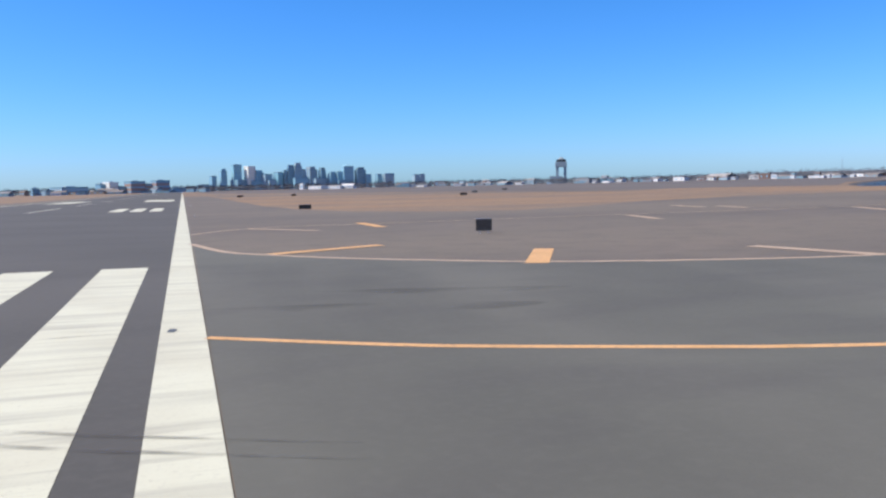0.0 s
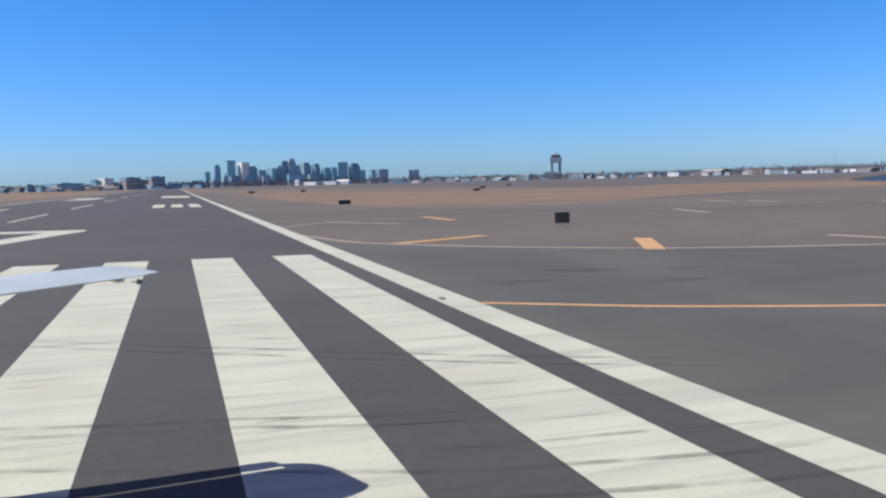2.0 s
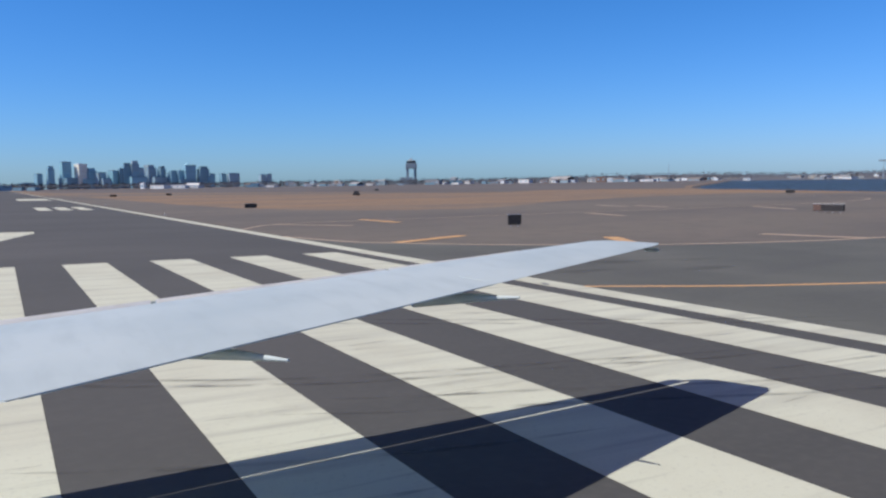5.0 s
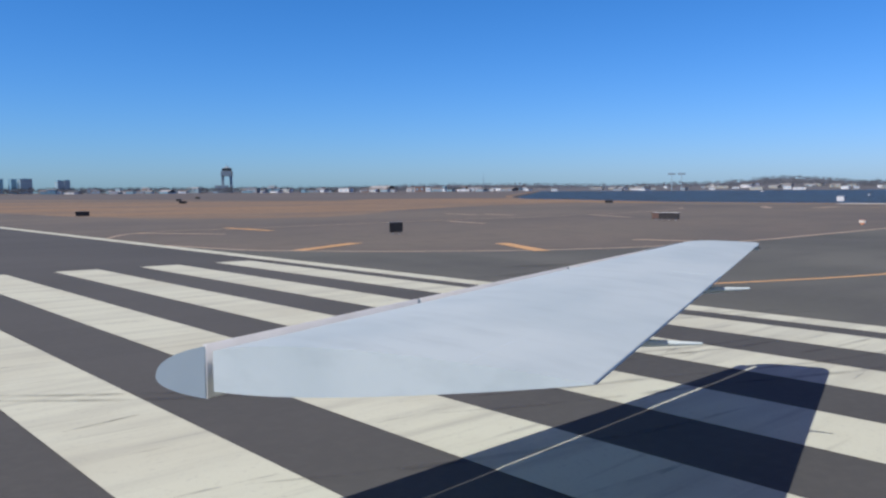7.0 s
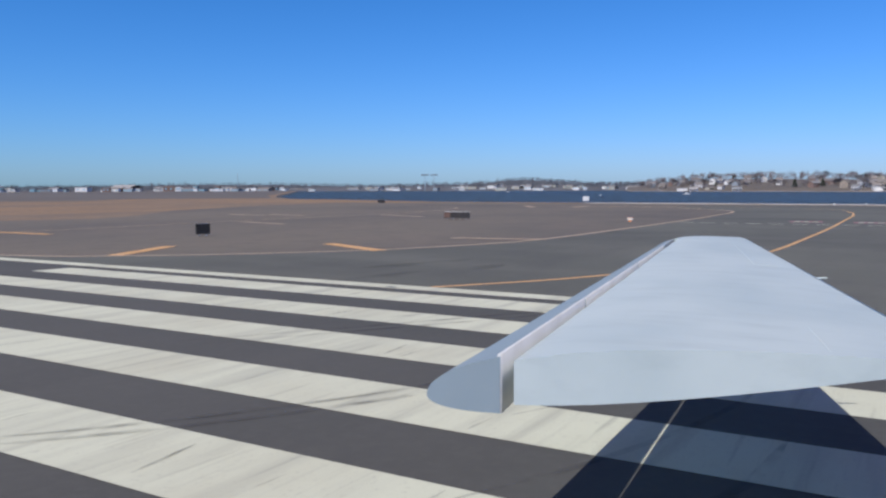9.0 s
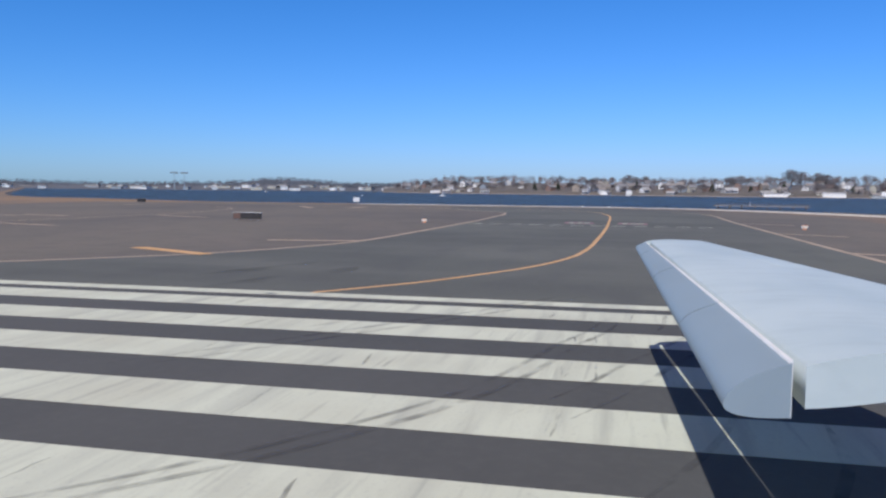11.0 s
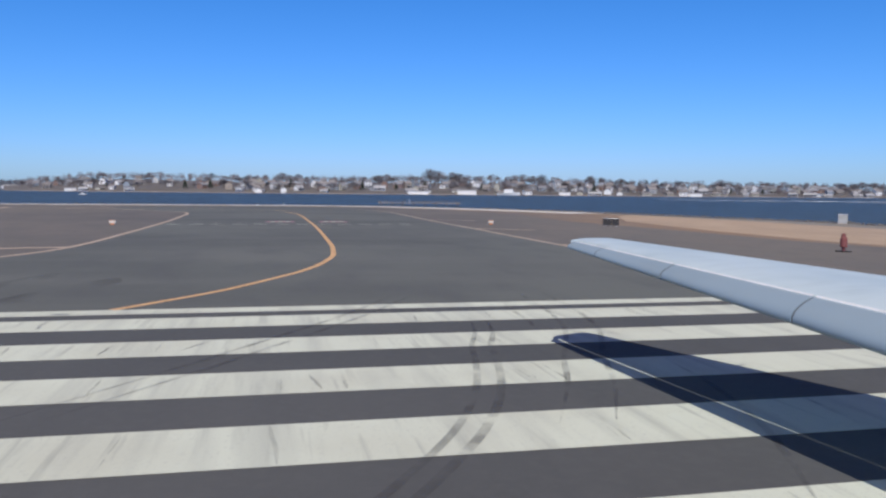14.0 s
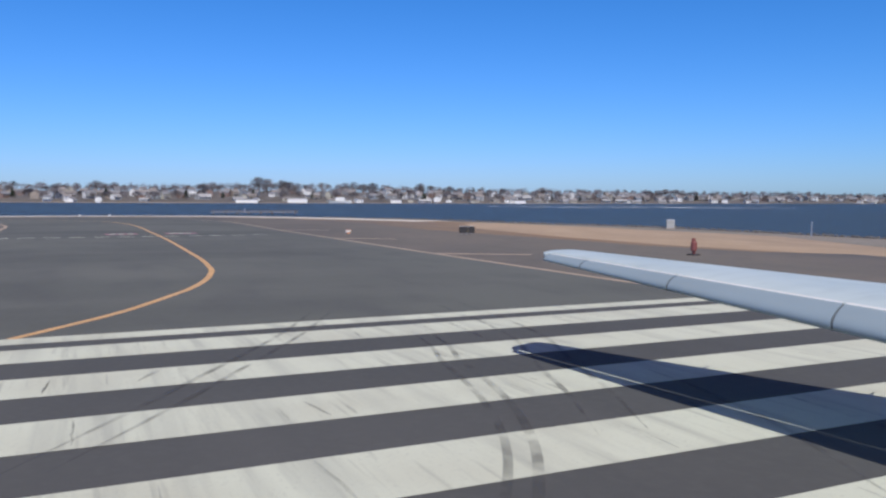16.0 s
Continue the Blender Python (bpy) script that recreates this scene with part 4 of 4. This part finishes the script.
def pine(height, seed):
    rng = random.Random(seed)
    t = thing("evergreen_tree", pose(0, 0, -600), "dark narrow evergreen tree among the houses", "tree", "evergreens on the shore")
    part("trunk", tubem((0, 0, -1), (0, 0, height * 0.9), height * 0.02, 0.03, 6), M["bark"], t)
    bm = bmesh.new()
    for k in range(900):
        f = rng.random() ** 0.8
        r = height * 0.2 * (1 - f) * rng.uniform(0.5, 1.1) + 0.15
        a = rng.uniform(0, math.tau)
        p = Vector((r * math.cos(a), r * math.sin(a), height * (0.12 + 0.88 * f)))
        n = Vector((rng.uniform(-1, 1), rng.uniform(-1, 1), rng.uniform(-1, 0.3))).normalized() * 0.5
        o = n.orthogonal().normalized() * 0.25
        bm.faces.new([bm.verts.new(q) for q in (p - o, p + o, p + n)])
    part("crown", bm, M["needle"], t)
    return t


trees = [bare_tree(12, 0.36, 1), bare_tree(14, 0.33, 2), bare_tree(10, 0.42, 3), bare_tree(15, 0.30, 4), bare_tree(9, 0.45, 5), pine(10, 6)]
b = 74.2
while b < 147:
    d, h = shore_at(b)
    for back in (rng.uniform(100, 200), rng.uniform(215, 310), rng.uniform(270, 325), rng.uniform(45, 100)):
        if rng.random() < 0.8:
            bb = b + rng.uniform(-0.4, 0.4)
            x, y, z = near_ground(bb, back)
            i = 5 if rng.random() < 0.07 else rng.choice((0, 1, 2, 2, 3, 4, 4))
            s = rng.uniform(0.75, 1.3) * (0.9 if b < 82 else 1.0)
            m = pose(x, y, z, 0, 0, rng.uniform(0, 360))
            o = place(trees[i], m, used)
            o.scale = (s * rng.uniform(1.3, 1.75), s * rng.uniform(1.3, 1.75), s * 0.95)
    b += 0.95 * 1050 / d
belt = []
b = 74.0
while b < 149:
    d, h = shore_at(b)
    for back in (rng.uniform(24, 60), rng.uniform(35, 80), rng.uniform(50, 140), rng.uniform(95, 190), rng.uniform(150, 250), rng.uniform(220, 290), rng.uniform(280, 322), rng.uniform(295, 330)):
        bb = b + rng.uniform(-0.3, 0.3)
        belt.append((*near_ground(bb, back), rng.uniform(2.0, 6.0) if back < 80 else rng.uniform(5.5, 10.5) if back < 280 else rng.uniform(9.0, 15.0)))
    b += 0.24 * 1050 / d
woods("shore_woods", belt, "bare brown scrub and small trees between the houses")
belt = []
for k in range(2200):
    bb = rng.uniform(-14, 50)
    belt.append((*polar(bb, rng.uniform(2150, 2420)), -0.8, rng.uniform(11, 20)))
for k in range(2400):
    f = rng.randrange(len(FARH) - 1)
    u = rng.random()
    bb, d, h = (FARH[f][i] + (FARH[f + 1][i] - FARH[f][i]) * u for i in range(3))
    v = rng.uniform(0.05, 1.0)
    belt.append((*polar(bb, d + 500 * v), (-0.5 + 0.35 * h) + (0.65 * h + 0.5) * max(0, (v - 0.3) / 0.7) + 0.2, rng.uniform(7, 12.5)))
# the belt's blue cast is painted haze, not twig colour
woods("far_woods", belt, "haze-blued belt of far bare woods along the horizon", "hazed_far_twig")
# the tall group that stands over the roofs
for bb, s in ((97.2, 1.05), (97.9, 1.0), (101.0, 1.35), (101.6, 1.3), (102.6, 1.4), (103.1, 1.25), (107.0, 1.1), (107.6, 1.15), (108.3, 1.15), (109.0, 1.05), (112.4, 1.05), (114.5, 1.1), (81.6, 1.0), (91.0, 1.0)):
    x, y, z = near_ground(bb, 200)
    o = place(trees[rng.choice((0, 1, 3))], pose(x, y, z, 0, 0, rng.uniform(0, 360)), used)
    o.scale = (s * 1.9, s * 1.9, s * 1.35)


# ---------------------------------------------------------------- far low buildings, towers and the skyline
# glass, teal, stone and dark have aerial haze painted in as extra blue
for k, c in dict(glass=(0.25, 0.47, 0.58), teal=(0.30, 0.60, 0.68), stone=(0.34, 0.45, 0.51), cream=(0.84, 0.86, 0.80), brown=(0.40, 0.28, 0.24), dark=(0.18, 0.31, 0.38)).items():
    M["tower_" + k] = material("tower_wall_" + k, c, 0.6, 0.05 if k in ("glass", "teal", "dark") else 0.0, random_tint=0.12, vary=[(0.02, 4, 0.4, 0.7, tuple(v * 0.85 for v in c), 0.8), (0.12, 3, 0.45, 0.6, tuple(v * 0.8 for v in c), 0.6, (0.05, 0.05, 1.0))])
TONE = dict(glass="haze-blued glass", teal="teal glass", stone="haze-blued grey stone", cream="cream concrete", brown="brown brick", dark="dark glass")


def tower(bearing, width, height, tone, crown, dist=4300.0, x0=-4.1, y0=-35.5, group="city towers"):
    x, y = polar(bearing, dist, x0, y0)
    turn = rng.choice((25, 33, 40, 18))
    if tone == "cream":
        turn, width = -62, width * 1.15
    t = thing("tower_block", pose(x, y, -2.5, 0, 0, -bearing + turn), f"distant {TONE[tone]} tower block in the city skyline", "building", group)
    d = width * rng.uniform(0.7, 1.0)
    height += dist * 0.0006
    h = height + 2.5
    main = h * (0.88 if crown else 1.0)
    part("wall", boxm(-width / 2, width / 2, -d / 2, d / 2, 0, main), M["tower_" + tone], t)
    if crown == 1:
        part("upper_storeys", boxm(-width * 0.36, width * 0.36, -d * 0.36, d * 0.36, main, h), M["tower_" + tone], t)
    elif crown == 2:
        bm = bmesh.new()
        q = [bm.verts.new(v) for v in ((-width / 2, -d / 2, main), (width / 2, -d / 2, main), (width / 2, d / 2, main), (-width / 2, d / 2, main), (0, 0, h))]
        for f in ((0, 1, 4), (1, 2, 4), (2, 3, 4), (3, 0, 4), (3, 2, 1, 0)):
            bm.faces.new([q[i] for i in f])
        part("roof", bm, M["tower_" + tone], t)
    part("parapet", boxm(-width * 0.5 - 0.3, width * 0.5 + 0.3, -d * 0.5 - 0.3, d * 0.5 + 0.3, main - 2.2, main + 0.3), M["tower_cream" if tone == "cream" else "tower_dark"], t)
    part("plant_room", boxm(-width * 0.2, width * 0.15, -d * 0.2, d * 0.2, main + 0.3, min(main + 5, h + 2)), M["tower_stone"], t)
    floors = max(3, min(14, int(height / 9)))
    for k in range(floors):
        z = main * (k + 0.45) / floors
        part("window_band", boxm(-width / 2 - 0.25, width / 2 + 0.25, -d / 2 - 0.25, d / 2 + 0.25, z, z + main / floors * 0.32), M["tower_cream" if tone == "cream" else "tower_pane"], t)


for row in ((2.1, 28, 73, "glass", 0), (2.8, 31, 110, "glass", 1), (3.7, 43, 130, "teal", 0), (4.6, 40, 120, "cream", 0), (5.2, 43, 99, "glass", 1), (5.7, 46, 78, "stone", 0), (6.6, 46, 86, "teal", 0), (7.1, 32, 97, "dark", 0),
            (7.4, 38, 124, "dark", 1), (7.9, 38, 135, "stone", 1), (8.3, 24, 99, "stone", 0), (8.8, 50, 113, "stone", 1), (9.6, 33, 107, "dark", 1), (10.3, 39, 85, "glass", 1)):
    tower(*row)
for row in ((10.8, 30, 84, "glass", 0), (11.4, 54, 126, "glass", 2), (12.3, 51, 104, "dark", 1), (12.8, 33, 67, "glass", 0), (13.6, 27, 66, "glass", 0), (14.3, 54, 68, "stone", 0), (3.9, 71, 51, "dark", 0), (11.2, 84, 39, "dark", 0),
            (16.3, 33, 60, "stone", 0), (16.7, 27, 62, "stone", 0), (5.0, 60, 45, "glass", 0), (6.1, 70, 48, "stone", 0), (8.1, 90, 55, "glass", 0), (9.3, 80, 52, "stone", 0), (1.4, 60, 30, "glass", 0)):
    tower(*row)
for row in ((-2.9, 33, 25, "brown", 0), (-2.1, 15, 19, "brown", 0), (-1.3, 31, 26, "brown", 0), (-4.4, 25, 24, "cream", 0), (-5.0, 15, 21, "glass", 0), (-8.9, 13, 14, "dark", 0), (-8.2, 28, 9, "stone", 0), (-6.9, 57, 15, "stone", 0), (-3.8, 18, 14, "stone", 0), (-0.3, 34, 8, "stone", 0)):
    tower(*row, dist=1900.0, group="blocks beyond the runway")

# the control tower: two shafts that carry a cab
x, y = polar(27.1, 2400, -21.8, -32.8)
t = thing("control_tower", pose(x, y, -2.5, 0, 0, -27), "tall airport control tower on two concrete shafts", "control tower")
for s in (-1, 1):
    part("shaft", boxm(s * 11.5 - 4, s * 11.5 + 4, -5, 5, 0, 52, bevel=0.4), M["tower_slate"], t)
part("cab_base", boxm(-17, 17, -11, 11, 50, 66, bevel=0.8), M["tower_slate"], t)
part("cab", boxm(-14, 14, -9, 9, 66, 73, bevel=1.2), M["pane"], t, "dark glazed cab")
part("cab_roof", tubem((0, 0, 73), (0, 0, 80), 13, 1.5, 8), M["tower_slate"], t)
part("mast", tubem((0, 0, 78), (0, 0, 86), 0.5, 0.3, 8), M["steel"], t)
part("low_wing", boxm(-34, 4, -14, 14, 0, 24, bevel=0.5), M["tower_slate"], t)


def low_block(bearing, dist, w, h, mat, x0=-21.8, y0=-32.8, base=-0.6, label="", tone="roof_light"):
    x, y = polar(bearing, dist, x0, y0)
    t = thing("low_building", pose(x, y, base, 0, 0, -bearing + rng.uniform(-55, -5)), label, "building", "far low buildings")
    d = w * rng.uniform(0.4, 0.8)
    part("wall", boxm(-w / 2, w / 2, -d / 2, d / 2, -3, h), M[mat], t)
    if rng.random() < 0.5:
        part("roof", gable(bmesh.new(), w, d, h, d * 0.16), M[tone], t)
    else:
        part("roof", boxm(-w / 2 - 0.3, w / 2 + 0.3, -d / 2 - 0.3, d / 2 + 0.3, h, h + 0.6), M[tone], t)
    for k in range(max(2, int(w / 12))):
        u = -w / 2 + w * (k + 0.5) / max(2, int(w / 12))
        part("window", boxm(u - 2.0, u + 2.0, -d / 2 - 0.15, -d / 2 + 0.05, h * 0.35, h * 0.7), M["tower_pane"], t)


for row in ((24.9, 32, 13, "tower_stone"), (28.7, 27, 15, "tower_slate"), (30.2, 18, 17, "tower_slate"), (28.9, 60, 12, "clap_grey"), (31.0, 44, 10, "clap_white"), (37.9, 70, 9, "clap_white"), (41.5, 62, 9, "clap_white"), (44.4, 46, 8, "clap_white"), (40.2, 38, 8, "clap_white"), (47.5, 48, 8, "clap_white")):
    low_block(row[0], 2200, row[1], row[2], row[3], label="far airport building with a pale flat roof")
for k in range(80):
    be = rng.uniform(14, 50)
    low_block(be, rng.uniform(2050, 2200), rng.uniform(9, 34), rng.uniform(3.5, 8) if rng.random() < 0.85 else rng.uniform(9, 15), rng.choice(("clap_white", "clap_white", "clap_white", "clap_grey", "tower_stone", "clap_brick", "tower_dark", "tower_dark")),
              label="far low building on the airport's edge", tone=rng.choice(("roof_light", "roof_grey", "roof_brown")))
for k in range(34):
    be = rng.uniform(-12, 2)
    low_block(be, rng.uniform(1700, 2100), rng.uniform(14, 40), rng.uniform(4, 10), rng.choice(("clap_white", "clap_grey", "tower_stone", "tower_dark", "tower_dark", "clap_tan")), x0=-4, y0=-35, label="far low building beyond the runway", tone=rng.choice(("roof_light", "roof_grey", "roof_brown")))
for be, w, h in ((9.3, 42, 8), (10.6, 40, 8), (11.5, 34, 8), (8.2, 12, 14)):
    low_block(be, 2100, w, h, "clap_white", x0=-4, y0=-35, label="long white hangar before the skyline", tone="clap_white")
for k in range(44):
    be = rng.uniform(50, 76)
    f = min(range(len(FARH)), key=lambda i: abs(FARH[i][0] - be))
    back = rng.uniform(10, 170)
    z = -0.9 + (0.4 + 0.35 * FARH[f][2]) * back / 150 if back < 150 else -0.5 + 0.35 * FARH[f][2]
    low_block(be, FARH[f][1] + back, rng.uniform(8, 30), rng.uniform(3, 6), rng.choice(("clap_white", "clap_white", "clap_white", "clap_cream", "clap_grey")), x0=-24, y0=-24, base=z, label="far pale building across the water")

# white dome beyond the runway
x, y = polar(-5.55, 1850, -4, -35)
t = thing("dome", pose(x, y, -1.5), "white dome of a storage hall beyond the runway", "dome")
bm = bmesh.new()
bmesh.ops.create_uvsphere(bm, u_segments=24, v_segments=12, radius=12)
bmesh.ops.bisect_plane(bm, geom=bm.verts[:] + bm.edges[:] + bm.faces[:], plane_co=(0, 0, 0), plane_no=(0, 0, -1), clear_outer=True)
for v in bm.verts:
    v.co.z *= 0.75
part("shell", bm, M["clap_white"], t)
part("entrance", boxm(-3, 3, -12.6, -10, 0, 4.5, bevel=0.2), M["tower_stone"], t)

# twin mast with cross arms across the water
for be in (58.35, 59.0):
    x, y = polar(be, 1850, -21.8, -32.8)
    t = thing("light_mast", pose(x, y, -2.5, 0, 0, -be), "tall far steel mast with a cross arm", "mast", "far masts")
    part("mast", tubem((0, 0, 0), (0, 0, 37), 0.8, 0.5, 8), M["tower_stone"], t)
    part("cross_arm", boxm(-8.5, 8.5, -0.9, 0.9, 36.4, 40.0, bevel=0.2), M["tower_slate"], t, "dark cross arm")
x, y = polar(45.2, 2300, -21.8, -32.8)
t = thing("radio_mast", pose(x, y, -2, 0, 0, 0), "thin far radio mast over the roofs", "mast")
part("lattice", tubem((0, 0, 0), (0, 0, 44), 1.4, 0.5, 6), M["tower_stone"], t)
part("tip", tubem((0, 0, 44), (0, 0, 52), 0.4, 0.2, 6), M["steel"], t)


# ---------------------------------------------------------------- boats
def boat(x, y, turn, length, label, cabin=True):
    t = thing("boat", pose(x, y, SEA, 0, 0, turn), label, "boat", "moored boats")
    length *= 0.7
    bm = bmesh.new()
    rows = []
    for k in range(9):
        u = k / 8
        w = length * 0.16 * (1 - max(0, (u - 0.45) / 0.55) ** 2.2) * (0.82 + 0.18 * min(1, u * 4))
        X = -length / 2 + length * u
        s = 0.10 * length * (1 + 0.35 * u * u)
        rows.append([bm.verts.new(p) for p in ((X, -w, s), (X, -w * 0.7, -0.3), (X, w * 0.7, -0.3), (X, w, s))])
    for a, b in zip(rows, rows[1:]):
        for k in range(4):
            bm.faces.new((a[k], a[(k + 1) % 4], b[(k + 1) % 4], b[k]))
    bm.faces.new(rows[0])
    bm.faces.new(rows[-1][::-1])
    part("hull", bm, M["clap_white"], t)
    if cabin:
        c = part("cabin", boxm(-length * 0.2, length * 0.18, -length * 0.09, length * 0.09, 0.10 * length, 0.26 * length, bevel=0.06), M["clap_white"], t)
        part("windscreen", boxm(length * 0.178, length * 0.19, -length * 0.075, length * 0.075, 0.17 * length, 0.24 * length), M["pane"], c)
    part("mast", tubem((0, 0, 0.2 * length), (0, 0, 0.5 * length), 0.05, 0.03, 6), M["steel"], t)


for be, d, tn, ln, lab in ((77.42, 602, 10, 7.5, "small white motorboat moored off the shore"), (64.8, 1000, 40, 8.0, "small white motorboat far out on the water"), (71.7, 515, 70, 4.0, "tiny white boat moored on the water"),
                       (106.6, 975, 0, 40.0, "dark-windowed white cruiser moored at the shore"), (119.4, 1000, 5, 12.0, "white boat moored near the shore"), (90.5, 985, 5, 9.0, "small white boat near the shore")):
    boat(*polar(be, d), -be + tn, ln, lab)
